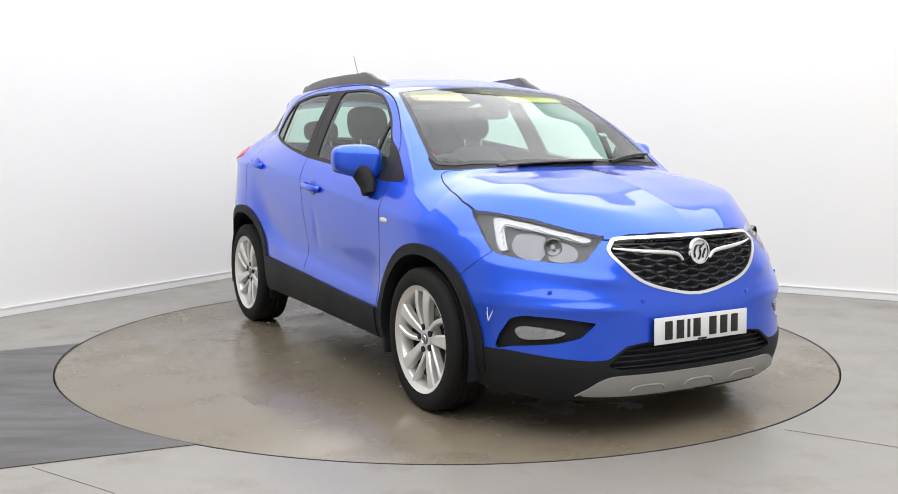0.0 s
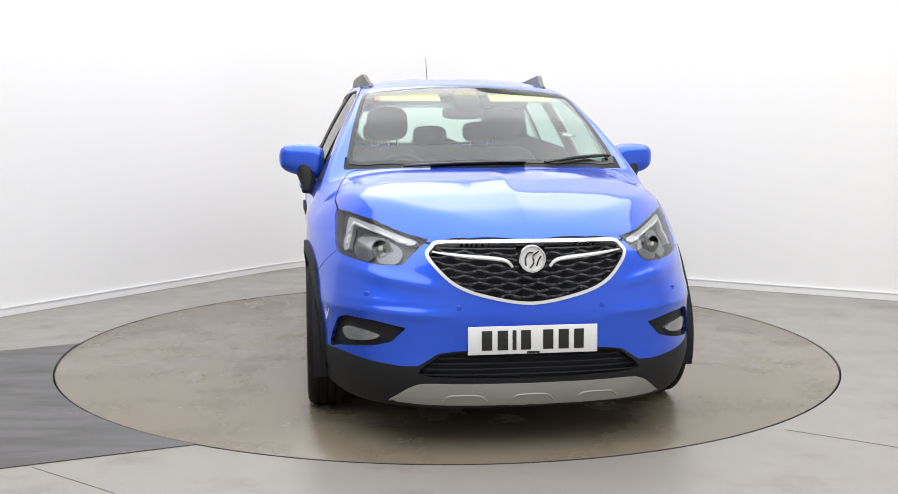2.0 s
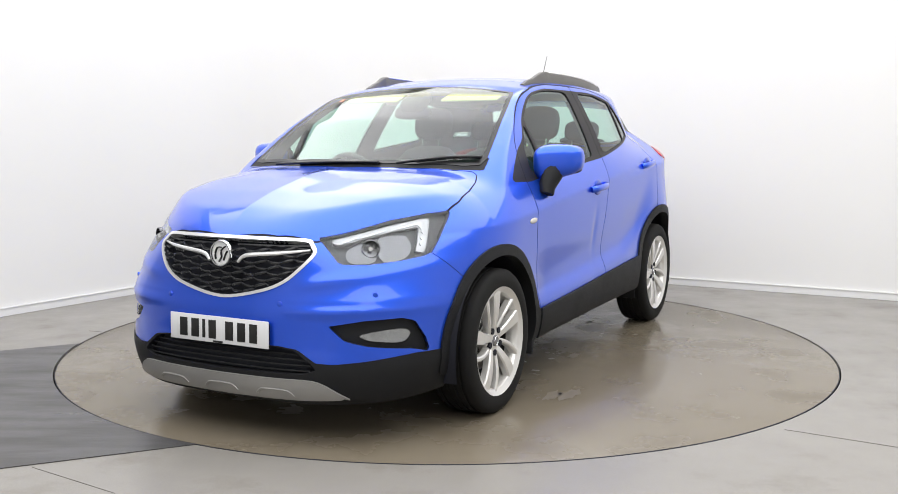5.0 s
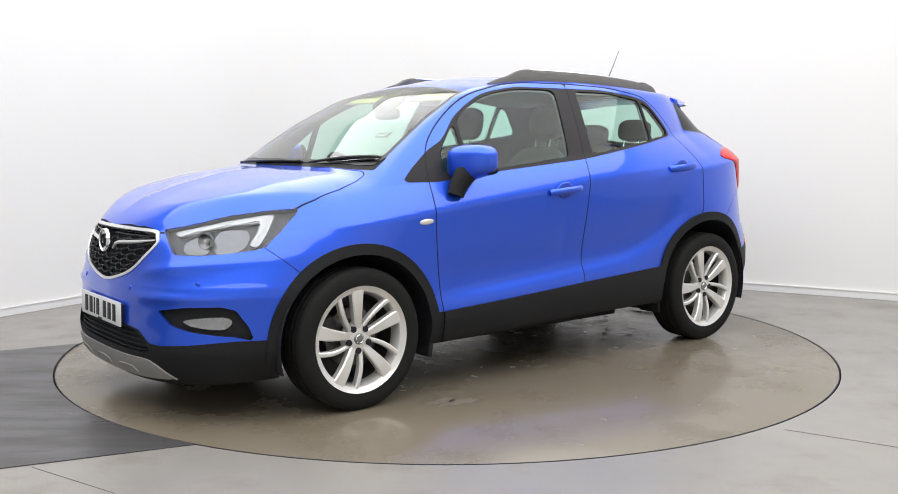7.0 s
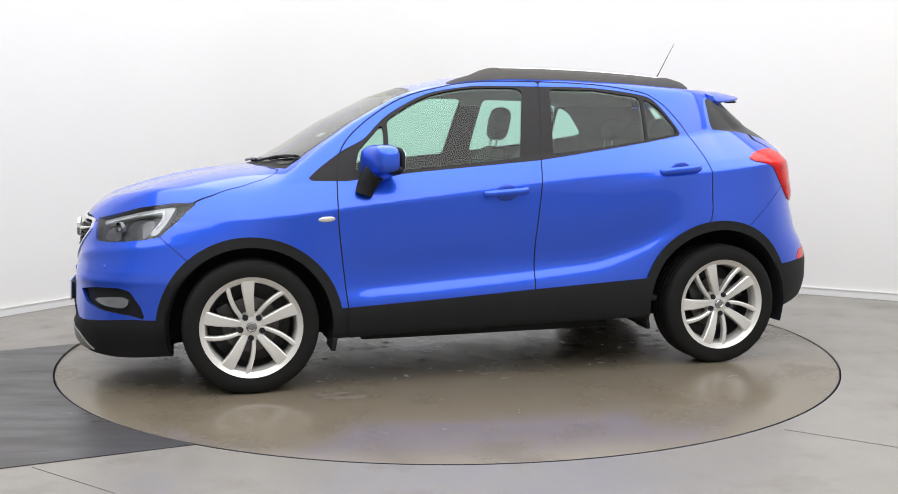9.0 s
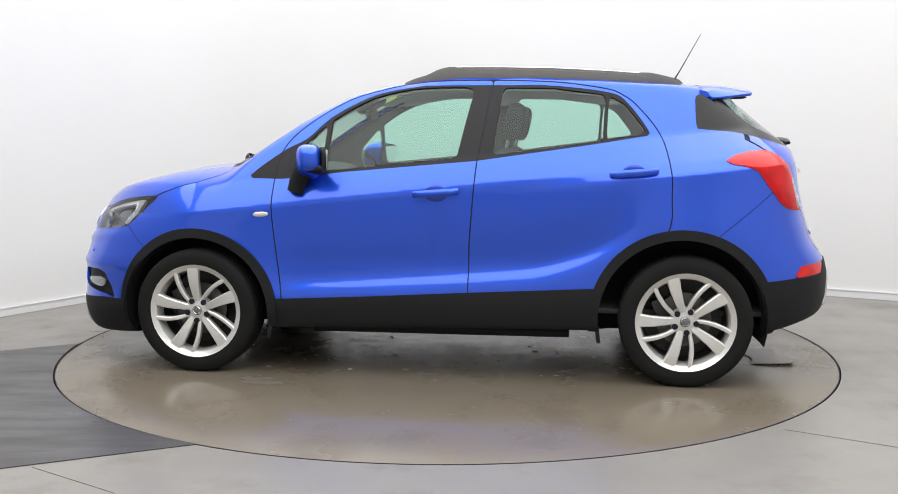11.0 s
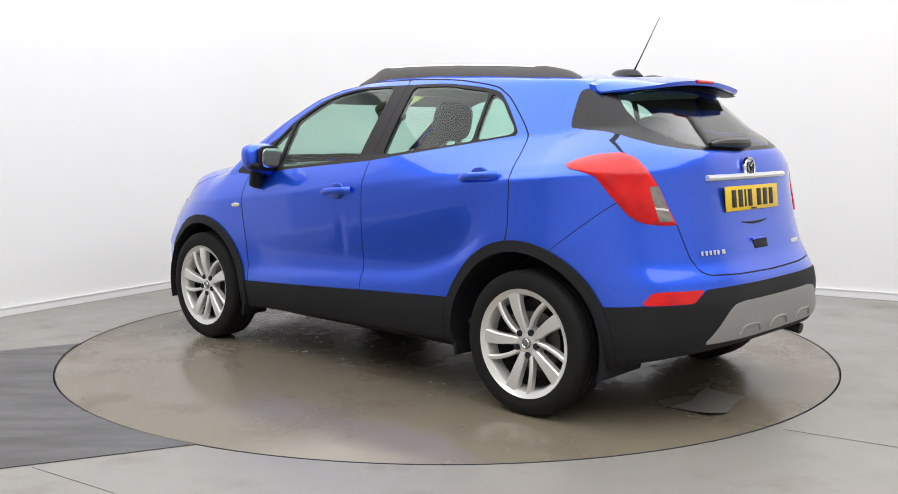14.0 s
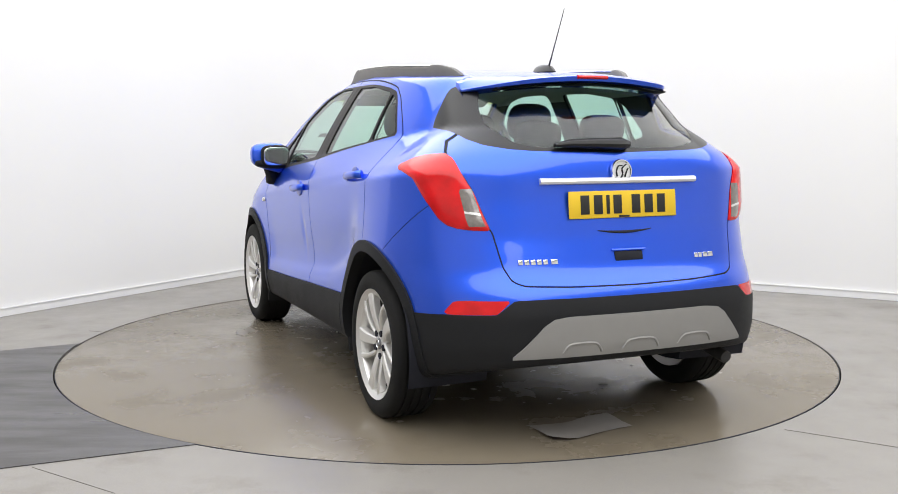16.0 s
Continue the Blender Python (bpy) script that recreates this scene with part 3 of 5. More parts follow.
SH.cut("rest", "grille_ring", front(GRILLE, 1.8))
SH.cut("grille_ring", "grille", front(GRILLE, 1.8, -0.0125))
FOG = [(0.495, 0.503), (0.62, 0.524), (0.725, 0.528), (0.757, 0.512), (0.78, 0.44), (0.790, 0.376), (0.752, 0.397), (0.628, 0.420), (0.553, 0.444)]
SH.cut("rest", "fog", front(FOG, 1.6))
LOW_F = [(-0.2, 0.417), (0.293, 0.415), (0.375, 0.405), (0.45, 0.354), (0.52, 0.350), (0.63, 0.360), (0.76, 0.378), (0.80, 0.376), (0.95, 0.390), (0.95, 0.0), (-0.2, 0)]
SH.cut("rest", "clad_front", front(LOW_F, 1.55))
SKID_F = [(-0.1, 0.282), (0.40, 0.286), (0.45, 0.282), (0.49, 0.262), (0.56, 0.205), (0.4, 0.199), (-0.1, 0.195)]
SH.cut("clad_front", "skid_front", front(SKID_F, 1.7))
INTAKE = [(-0.1, 0.412), (0.293, 0.410), (0.365, 0.400), (0.44, 0.345), (0.455, 0.325), (0.40, 0.308), (-0.1, 0.298)]
SH.cut("clad_front", "intake", front(INTAKE, 1.7))
HOOD = [(2.10, -0.2), (2.092, 0), (2.062, 0.238), (2.015, 0.392), (1.955, 0.472), (1.80, 0.597), (1.65, 0.70), (1.54, 0.742), (1.445, 0.752), (1.30, 0.732), (1.20, 0.712), (1.13, 0.685), (1.118, 0.655), (1.15, 0.58), (1.205, 0.35), (1.228, 0), (1.228, -0.2)]
band_cut(SH, "rest", "seam_hood", plan(HOOD, 0.82), 0.0030, "hood")
# bumper joint behind the lamp
BUMP_F = [(1.72, 0.793), (1.56, 0.652), (1.56, 0.2), (2.6, 0.2), (2.6, 0.793)]
SH.cut("rest", "wing_f", lambda x, y, z: np.maximum(0.62 - y, 1.45 - x))
band_cut(SH, "wing_f", "seam_bump", lambda x, y, z: poly_distance(BUMP_F, x, z), 0.0016, "bumper_side")

# rear end
LAMP_R = [(-0.449, 1.135), (-0.52, 1.164), (-0.587, 1.179), (-0.682, 1.187), (-0.735, 1.165), (-0.775, 1.118), (-0.831, 1.035), (-0.870, 0.95), (-0.907, 0.882), (-0.85, 0.883), (-0.785, 0.889), (-0.735, 0.902), (-0.696, 0.926), (-0.621, 1.010), (-0.562, 1.087), (-0.51, 1.108), (-0.46, 1.118)]
SH.cut("rest", "tail", slant(LAMP_R, S45, S45, behind))
SH.cut("tail", "tail_clear", slant([(-0.780, 1.046), (-0.90, 1.046), (-0.93, 0.900), (-0.826, 0.897)], S45, S45, behind))
SH.cut("tail_clear", "tail_edge", slant([(-0.805, 1.06), (-0.826, 1.045), (-0.865, 0.95), (-0.890, 0.895), (-0.99, 0.89), (-0.99, 1.06)], S45, S45, behind))
SH.sets["tail_divider_src"] = list(SH.sets["tail_clear"])
SH.cut("tail_divider_src", "tail_divider", lambda x, y, z: np.abs(z - 0.972 - 0.2 * (y - 0.75)) - 0.005)
REAR_WIN = [(-0.1, 1.188), (0, 1.188), (0.374, 1.196), (0.47, 1.203), (0.56, 1.22), (0.60, 1.245), (0.618, 1.30), (0.612, 1.34), (0.590, 1.40), (0.56, 1.455), (0.45, 1.50), (0, 1.515), (-0.1, 1.515)]
SH.cut("rest", "rear_win", rear(REAR_WIN, -1.33))
GLASS_R = [(-0.1, 1.205), (0, 1.205), (0.35, 1.212), (0.45, 1.235), (0.50, 1.30), (0.49, 1.38), (0.45, 1.47), (0, 1.50), (-0.1, 1.50)]
SH.cut("rear_win", "rear_glass", rear(GLASS_R, -1.33))
LOW_R = [(0.95, 0.528), (0.835, 0.538), (0.765, 0.550), (0.605, 0.560), (0.575, 0.585), (0.537, 0.614), (0.4, 0.617), (-0.1, 0.615), (-0.1, 0), (0.95, 0)]
REFL = [(0.768, 0.551), (0.755, 0.575), (0.735, 0.606), (0.70, 0.611), (0.55, 0.614), (0.578, 0.585), (0.605, 0.561)]
SH.cut("rest", "reflector", rear(REFL, -1.7))
SH.cut("rest", "clad_rear", rear(LOW_R, -1.53))
SKID_R = [(-0.1, 0.546), (0.32, 0.548), (0.39, 0.540), (0.43, 0.515), (0.50, 0.44), (0.555, 0.385), (0.4, 0.388), (-0.1, 0.388)]
SH.cut("clad_rear", "skid_rear", rear(SKID_R, -1.7))
GATE = [(-0.1, 0.654), (0.0, 0.654), (0.29, 0.659), (0.49, 0.668), (0.53, 0.685), (0.555, 0.74), (0.578, 0.87), (0.590, 0.89), (0.640, 1.04), (0.690, 1.135), (0.692, 1.19), (0.655, 1.235), (0.61, 1.262), (0.57, 1.30), (0.50, 1.47), (0.45, 1.60), (-0.1, 1.60)]
band_cut(SH, "rest", "seam_gate", rear(GATE, -1.36), 0.0030, "gate")
BUMP_R = [(-1.72, 1.0), (-1.40, 0.742), (-1.40, 0.2), (-2.6, 0.2), (-2.6, 1.0)]
SH.cut("rest", "wing_r", lambda x, y, z: np.maximum(0.60 - y, x + 1.36))
band_cut(SH, "wing_r", "seam_bump2", lambda x, y, z: poly_distance(BUMP_R, x, z), 0.0016, "bumper_side_rear")
FIN = [(-1.352, 1.425), (-1.375, 1.440), (-1.42, 1.462), (-1.56, 1.45), (-1.60, 1.30), (-1.512, 1.303), (-1.448, 1.333), (-1.404, 1.363), (-1.366, 1.398)]
for src in ("rest", "wing_r"):
    SH.cut(src, "fin_corner", side(FIN, 0.3))

# pieces inside the headlamps and fog lights
for nm in ("hl_strip", "hl_strip_in", "hl_refl_a", "hl_refl_b"):
    SH.sets[nm + "_src"] = list(SH.sets["headlamp"])
STRIP = [(-1.09, 0.838), (-1.03, 0.851), (-0.835, 0.893), (-0.70, 0.914), (-0.645, 0.917), (-0.66, 0.86), (-0.69, 0.785), (-0.735, 0.783), (-0.705, 0.86), (-0.70, 0.886), (-0.835, 0.868), (-1.00, 0.835), (-1.06, 0.826)]
SH.cut("hl_strip_src", "hl_strip", slant(STRIP, -S45, S45, ahead))
STRIP_IN = [(-1.04, 0.836), (-0.835, 0.878), (-0.695, 0.901), (-0.682, 0.868), (-0.712, 0.792), (-0.722, 0.792), (-0.692, 0.868), (-0.703, 0.892), (-0.835, 0.870), (-1.04, 0.830)]
SH.cut("hl_strip_in_src", "hl_strip_in", slant(STRIP_IN, -S45, S45, ahead))
SH.cut("hl_refl_a_src", "hl_refl_a", slant(rnd([(-0.89, 0.845), (-0.76, 0.855), (-0.745, 0.80), (-0.79, 0.765), (-0.88, 0.762)], 4), -S45, S45, ahead))
SH.cut("hl_refl_b_src", "hl_refl_b", slant(rnd([(-1.02, 0.815), (-0.92, 0.84), (-0.91, 0.765), (-0.98, 0.752), (-1.03, 0.765)], 4), -S45, S45, ahead))
SH.sets["fog_src"] = list(SH.sets["fog"])
SH.cut("fog_src", "fog_refl", front(rnd([(0.605, 0.462), (0.66, 0.476), (0.730, 0.481), (0.748, 0.460), (0.73, 0.428), (0.67, 0.434), (0.63, 0.444)], 4), 1.6))


def extract(sets, mirror=False, both=False, offset=0.0, rim=0.014, bulge=None):
    """A bmesh of some face sets, with an inward rim on its open edges; both: joined with its mirror image."""
    bm = bmesh.new()
    used = {}
    for s in ([sets] if isinstance(sets, str) else sets):
        for f in SH.sets.get(s, []):
            vs = []
            for i in f:
                if i not in used:
                    used[i] = bm.verts.new(SH.v[i])
                if used[i] not in vs:
                    vs.append(used[i])
            if len(vs) > 2:
                try:
                    bm.faces.new(vs)
                except ValueError:
                    pass
    if bulge:
        bm.normal_update()
        fn, amount, width = bulge
        for v in bm.verts:
            d = -float(fn(*(np.array([c]) for c in v.co))[0])
            v.co.y += amount * math.sqrt(max(0.0, min(1.0, d / width))) * 0.75
            v.co.x += math.copysign(amount, v.co.x) * math.sqrt(max(0.0, min(1.0, d / width))) * 0.66
    if mirror:
        for v in bm.verts:
            v.co.y = -v.co.y
        bmesh.ops.reverse_faces(bm, faces=bm.faces)
    if both:
        ret = bmesh.ops.duplicate(bm, geom=bm.verts[:] + bm.faces[:])
        vs = [g for g in ret["geom"] if isinstance(g, bmesh.types.BMVert)]
        fs = [g for g in ret["geom"] if isinstance(g, bmesh.types.BMFace)]
        for v in vs:
            v.co.y = -v.co.y
        bmesh.ops.reverse_faces(bm, faces=fs)
    bmesh.ops.remove_doubles(bm, verts=bm.verts, dist=0.0004)
    bm.normal_update()
    # outward: away from the spine
    out = sum((f.normal.dot(f.calc_center_median() - Vector((f.calc_center_median().x * 0.7, 0, 0.62))) > 0) for f in bm.faces)
    if out < len(bm.faces) / 2:
        bmesh.ops.reverse_faces(bm, faces=bm.faces)
        bm.normal_update()
    if offset:
        for v, n in [(v, v.normal.copy()) for v in bm.verts]:
            v.co += n * offset
    if rim:
        norm = {v: v.normal.copy() for v in bm.verts}
        edges = [e for e in bm.edges if len(e.link_faces) == 1 and not (both and max(abs(v.co.y) for v in e.verts) < 0.001)]
        ret = bmesh.ops.extrude_edge_only(bm, edges=edges)
        newv = [g for g in ret["geom"] if isinstance(g, bmesh.types.BMVert)]
        old = {}
        for e in bm.edges:
            a, b = e.verts
            if a in norm and b not in norm and (a.co - b.co).length < 1e-7:
                old[b] = a
            elif b in norm and a not in norm and (a.co - b.co).length < 1e-7:
                old[a] = b
        for v in newv:
            if v in old:
                v.co -= norm[old[v]] * rim
    return bm


def panel(name, sets, material, parent, label="", **kw):
    bm = extract(sets, **kw)
    me = bpy.data.meshes.new(name)
    bm.to_mesh(me)
    bm.free()
    me.polygons.foreach_set("use_smooth", [True] * len(me.polygons))
    me.set_sharp_from_angle(angle=radians(40))
    me.materials.append(material)
    ob = new(name, me)
    ob.parent = parent
    return tagged(ob, label)


R_, L_ = True, False
TAIL_FN = slant(LAMP_R, S45, S45, behind)


def thing_part(name, parent, m, label=""):
    """An empty that gathers the pieces of one part."""
    e = new(name)
    e.parent = parent
    e.matrix_basis = m
    return tagged(e, label)


car = new("car")
tagged(car, "bright blue compact crossover car with dark grey cladding", "car")
panel("body_shell", ["rest", "wing_f", "wing_r", "bumper_side", "bumper_side_rear"], PAINT, car, "glossy bright blue metallic bodywork", both=True)
panel("underbody", "under", CLAD, car, "dark underbody tray", both=True, rim=0)
bonnet = panel("bonnet", "hood", PAINT, car, "blue bonnet", both=True)
panel("bonnet_gap", "seam_hood", SEAM, car, "dark shut line", both=True, offset=-0.002, rim=0)
screen = panel("windscreen", "screen_glass", SCREEN, car, "greenish tinted windscreen", both=True, rim=0)
# the reflection along the screen's top, coloured into the glass
panel("reflection_band", "screen_band", BAND, screen, "yellow-green reflection put into the tint of the upper glass", both=True, rim=0)
panel("border", ["screen"], BLACK, screen, "black windscreen surround", both=True, rim=0.004)
panel("cowl", ["cowl"], CLAD, car, "black plastic scuttle panel", both=True, offset=-0.003)

# tailgate
gate = panel("tailgate", "gate", PAINT, car, "blue tailgate", both=True)
panel("tailgate_gap", "seam_gate", SEAM, car, "dark shut line", both=True, offset=-0.002, rim=0)
panel("rear_window", "rear_glass", SCREEN, gate, "tinted rear window", both=True, rim=0, offset=-0.001)
panel("rear_window_border", ["rear_win"], BLACK, gate, "gloss black glass surround", both=True, rim=0.01)

for mir in (L_, R_):
    panel("panel_gap", "seam", SEAM, car, "dark shut line", mirror=mir, offset=-0.0015, rim=0)
    panel("bumper_joint", "seam_bump", SEAM, car, "dark joint", mirror=mir, offset=-0.002, rim=0)
    panel("bumper_joint", "seam_bump2", SEAM, car, "dark joint", mirror=mir, offset=-0.002, rim=0)
    panel("rear_corner_trim", "fin_corner", BLACK, car, "gloss black corner trim", mirror=mir, offset=0.001)
    fd = panel("front_door", "door_f", PAINT, car, "blue front door", mirror=mir)
    rd = panel("rear_door", "door_r", PAINT, car, "blue rear door", mirror=mir)
    panel("window_frame", "frame_f", PILLAR, fd, "black window surround", mirror=mir, offset=-0.001)
    panel("window_frame", "frame_r", PILLAR, rd, "black window surround", mirror=mir, offset=-0.001)
    panel("pillar_trim", "frame", PILLAR, car, "black corner trim", mirror=mir, offset=-0.001)
    panel("quarter_window", "glass_a", GLASS, fd, "small green tinted pane", mirror=mir, offset=-0.006, rim=0)
    panel("window", "glass_b", GLASS, fd, "green tinted pane", mirror=mir, offset=-0.006, rim=0)
    panel("window", "glass_c", GLASS, rd, "green tinted pane", mirror=mir, offset=-0.006, rim=0)
    panel("quarter_window", "glass_d", GLASS, rd, "small green tinted pane", mirror=mir, offset=-0.006, rim=0)
    panel("sill_trim", "sill", CLAD, car, "dark grey plastic sill", mirror=mir, offset=0.004)
    panel("sill_trim", "sill_rear", CLAD, car, "dark grey plastic sill", mirror=mir, offset=0.004)
    panel("door_cladding", "clad_f", CLAD, fd, "dark grey plastic cladding", mirror=mir, offset=0.012, rim=0.02)
    panel("door_cladding", "clad_r", CLAD, rd, "dark grey plastic cladding", mirror=mir, offset=0.012, rim=0.02)
    panel("wheel_arch_trim", "arch_front", CLAD, car, "dark grey plastic arch", mirror=mir, offset=0.011, rim=0.05)
    panel("wheel_arch_trim", "arch_rear", CLAD, car, "dark grey plastic arch", mirror=mir, offset=0.011, rim=0.05)
    # headlamp: clear cover over a dark bowl with bright strips and reflectors
    hl = panel("headlight", "headlamp", LAMPDARK, car, "clear headlight with a dark bowl", mirror=mir, offset=-0.040, rim=-0.038)
    panel("lens", "headlamp", CLEARLENS, hl, "clear plastic cover", mirror=mir, rim=0)
    panel("light_strip", "hl_strip", STRIPGREY, hl, "bright angular light strip", mirror=mir, offset=-0.016, rim=0.02)
    panel("inner_strip", "hl_strip_in", LIGHTGUIDE, hl, "white light guide", mirror=mir, offset=-0.010, rim=0.006)
    panel("reflector", "hl_refl_a", CHROMEDIM, hl, "bright main reflector", mirror=mir, offset=-0.034, rim=0)
    panel("reflector", "hl_refl_b", CHROMEDIM, hl, "bright main reflector", mirror=mir, offset=-0.030, rim=0)
    for px_, py_, pz_, pr_ in ((1.885, 0.575, 0.800, 0.034),):
        bowl = part("projector", lathe([(pr_, 0.012), (pr_ * 1.12, 0.010), (pr_ * 1.15, -0.006), (pr_ * 0.95, -0.006), (pr_ * 0.7, -0.02), (0.001, -0.026)], 28), CHROMEDIM, hl, "round lamp bowl")
        bowl.matrix_basis = pose(px_, -py_ if mir else py_, pz_, 0, 0, -(90 - 28) * (1 if not mir else 1) if not mir else -(90 + 28))
        part("bulb", cyl(0.009, 0.03, pose(0, -0.006, 0, 90, 0, 0), 12, 0.006), CLEARWHITE, bowl, "small clear bulb")
    tl = panel("tail_light", "tail", REDLENS, car, "red tail light cluster", mirror=mir, offset=0.003, rim=0.02, bulge=(TAIL_FN, 0.016, 0.05))
    panel("clear_section", "tail_clear", TAILCLEAR, tl, "clear ribbed indicator section", mirror=mir, offset=0.003, rim=0.01, bulge=(TAIL_FN, 0.016, 0.05))
    panel("divider", "tail_divider", SATIN, tl, "thin bright divider", mirror=mir, offset=0.0045, rim=0.006, bulge=(TAIL_FN, 0.016, 0.05))
    panel("red_edge", "tail_edge", REDLENS, tl, "red outer edge", mirror=mir, offset=0.003, rim=0.01, bulge=(TAIL_FN, 0.016, 0.05))
    panel("rear_reflector", "reflector", REDLENS, car, "red bumper reflector", mirror=mir, offset=0.003, rim=0.012)
    fg = panel("fog_light", "fog", CLAD, car, "fog light in a black recess", mirror=mir, offset=-0.022, rim=-0.020)
    panel("fog_bowl", "fog_refl", FOGREFL, fg, "bright fog light reflector", mirror=mir, offset=-0.012, rim=0.01)
    panel("fog_lens", "fog_refl", CLEARLENS, fg, "clear fog light glass", mirror=mir, offset=-0.006, rim=0)

fb = panel("front_bumper_trim", "clad_front", CLAD, car, "dark grey lower bumper", both=True, offset=0.004, rim=0.03)
panel("skid_plate", "skid_front", SILVER, fb, "silver skid plate", both=True, offset=0.012, rim=0.025)
panel("intake_back", "intake", SEAM, fb, "black lower air intake", both=True, offset=-0.035, rim=-0.04)
rb = panel("rear_bumper_trim", "clad_rear", CLAD, car, "dark grey lower bumper", both=True, offset=0.006, rim=0.03)
panel("skid_plate", "skid_rear", SILVER, rb, "silver skid plate", both=True, offset=0.014, rim=0.025)
gr = panel("grille", "grille", SEAM, car, "black grille", both=True, offset=-0.045, rim=-0.045)
panel("grille_surround", "grille_ring", SATIN, gr, "bright chrome surround", both=True, offset=0.005, rim=0.03)


def on_nose(y, z):
    """The body's front surface at a place across and a height."""
    lo, hi = 1.0, 2.4
    for _ in range(30):
        m = (lo + hi) / 2
        if body(np.array(m), np.array(y), np.array(z)) < 0:
            lo = m
        else:
            hi = m
    return lo


def on_tail(y, z):
    lo, hi = -2.4, -1.0
    for _ in range(30):
        m = (lo + hi) / 2
        if body(np.array(m), np.array(y), np.array(z)) < 0:
            hi = m
        else:
            lo = m
    return lo


def on_side(x, z):
    lo, hi = 0.2, 1.2
    for _ in range(30):
        m = (lo + hi) / 2
        if body(np.array(x), np.array(m), np.array(z)) < 0:
            lo = m
        else:
            hi = m
    return lo


def on_top(x, y):
    lo, hi = 0.6, 2.0
    for _ in range(30):
        m = (lo + hi) / 2
        if body(np.array(x), np.array(y), np.array(m)) < 0:
            lo = m
        else:
            hi = m
    return lo


# grille slats: wavy bars in rows, held by short uprights
inside_grille = lambda y, z: float(poly_distance(GRILLE, np.array([y]), np.array([z]))[0])
for row, z in enumerate(np.arange(0.625, 0.79, 0.0235)):
    pts = []
    for y in np.linspace(-0.42, 0.42, 180):
        zz = z + 0.0055 * math.sin(y / 0.058 * math.pi + (row % 2) * math.pi) + 0.10 * y * y
        if inside_grille(y, zz) < -0.014:
            pts.append((on_nose(y, zz) - 0.010 + 0.006 * math.cos(y / 0.058 * math.pi * 2), y, zz))
    if len(pts) > 8:
        part("slat", sweep(pts[::2], 0.0042, 6, 1.5), GRILLEBAR, gr, "glossy black wavy slat")
for z in (0.812, 0.83):
    pts = [(on_nose(y, z) - 0.012, y, z) for y in np.linspace(-0.38, 0.38, 60) if inside_grille(y, z) < -0.014 and abs(y) > 0.05]
    for sgn in (1, -1):
        q = [p for p in pts if p[1] * sgn > 0]
        part("slat", sweep(q, 0.004, 6, 1.4), GRILLEBAR, gr, "glossy black slat")
for sgn in (1, -1):
    wing = smooth_curve([(0.075, 0.742), (0.10, 0.766), (0.15, 0.776), (0.25, 0.784), (0.33, 0.792), (0.385, 0.799)], 6)
    pts = [(on_nose(y, z) - 0.002, y * sgn, z) for y, z in wing]
    n = len(pts)
    part("wing_bar", sweep(pts, [0.004 + 0.005 * math.sin(math.pi * min(1, (k + 3) / n)) for k in range(n)], 8, 1.0), SATIN, gr, "chrome wing bar")


def emblem(parent, m, r):
    """A round ring emblem with a plain bird-like sweep in it; it faces +x of m."""
    e = thing_part("emblem", parent, m, "round pale chrome emblem with a plain dark figure")
    rot = pose(0, 0, 0, 0, 0, -90)
    part("ring", lathe([(r * 0.80, 0.004), (r * 0.86, 0.011), (r * 0.95, 0.011), (r, 0.004), (r, -0.004), (r * 0.8, -0.004)], 48, True), CHROME, e).matrix_basis = rot
    part("disc", cyl(r * 0.82, 0.006, pose(0, 0, 0, 0, 90, 0), 40), WHITEMARK, e, "pale backing")
    for i, path in enumerate(([(-0.45, -0.45), (-0.5, 0.0), (-0.3, 0.42), (0.05, 0.45)], [(-0.15, -0.62), (0.1, -0.25), (0.05, 0.2), (0.45, 0.55)], [(0.3, -0.5), (0.45, -0.1), (0.62, 0.2)])):
        q = [(0.006, a * r, b * r) for a, b in smooth_curve(path, 5)]
        part("figure", sweep(q, r * 0.13, 8, 0.4), GRILLEBAR, e, "plain dark sweep")


emblem(car, pose(on_nose(0, 0.775) + 0.012, 0, 0.775, 0, -4, 0), 0.056)
emblem(gate, pose(on_tail(0, 1.11) - 0.010, -0.0, 1.112, 0, -6, 180), 0.050)


def number_plate(parent, m, material, label):
    """A plate facing +x of m, with plain bars in place of its characters."""
    p = part("number_plate", box(0.006, 0.522, 0.112, None, 0.0025), material, parent, label)
    p.matrix_basis = m
    y = -0.212
    for k, wd in enumerate((0.052, 0.052, 0.020, 0.050, 0.052, 0.052, 0.050)):
        y += 0.028 if k == 4 else 0
        part("plate_bar", box(0.0015, wd * 0.8, 0.078, Matrix.Translation((0.0040, y + wd / 2, 0)), 0.0005), INK, p, "plain black bar")
        y += wd + 0.011
    part("fixing", box(0.002, 0.05, 0.008, Matrix.Translation((0.0042, 0, -0.05))), INK, p, "small dark label")


number_plate(car, pose(2.163, 0, 0.459, 0, -1.5, 0), PLATE_W, "white front number plate with black bars")
number_plate(gate, pose(on_tail(0, 0.977) - 0.012, 0, 0.977, 0, -6, 180), PLATE_Y, "yellow rear number plate with black bars")
part("plate_holder", box(0.03, 0.50, 0.09, pose(2.144, 0, 0.457), 0.004), CLAD, car, "black plate holder")

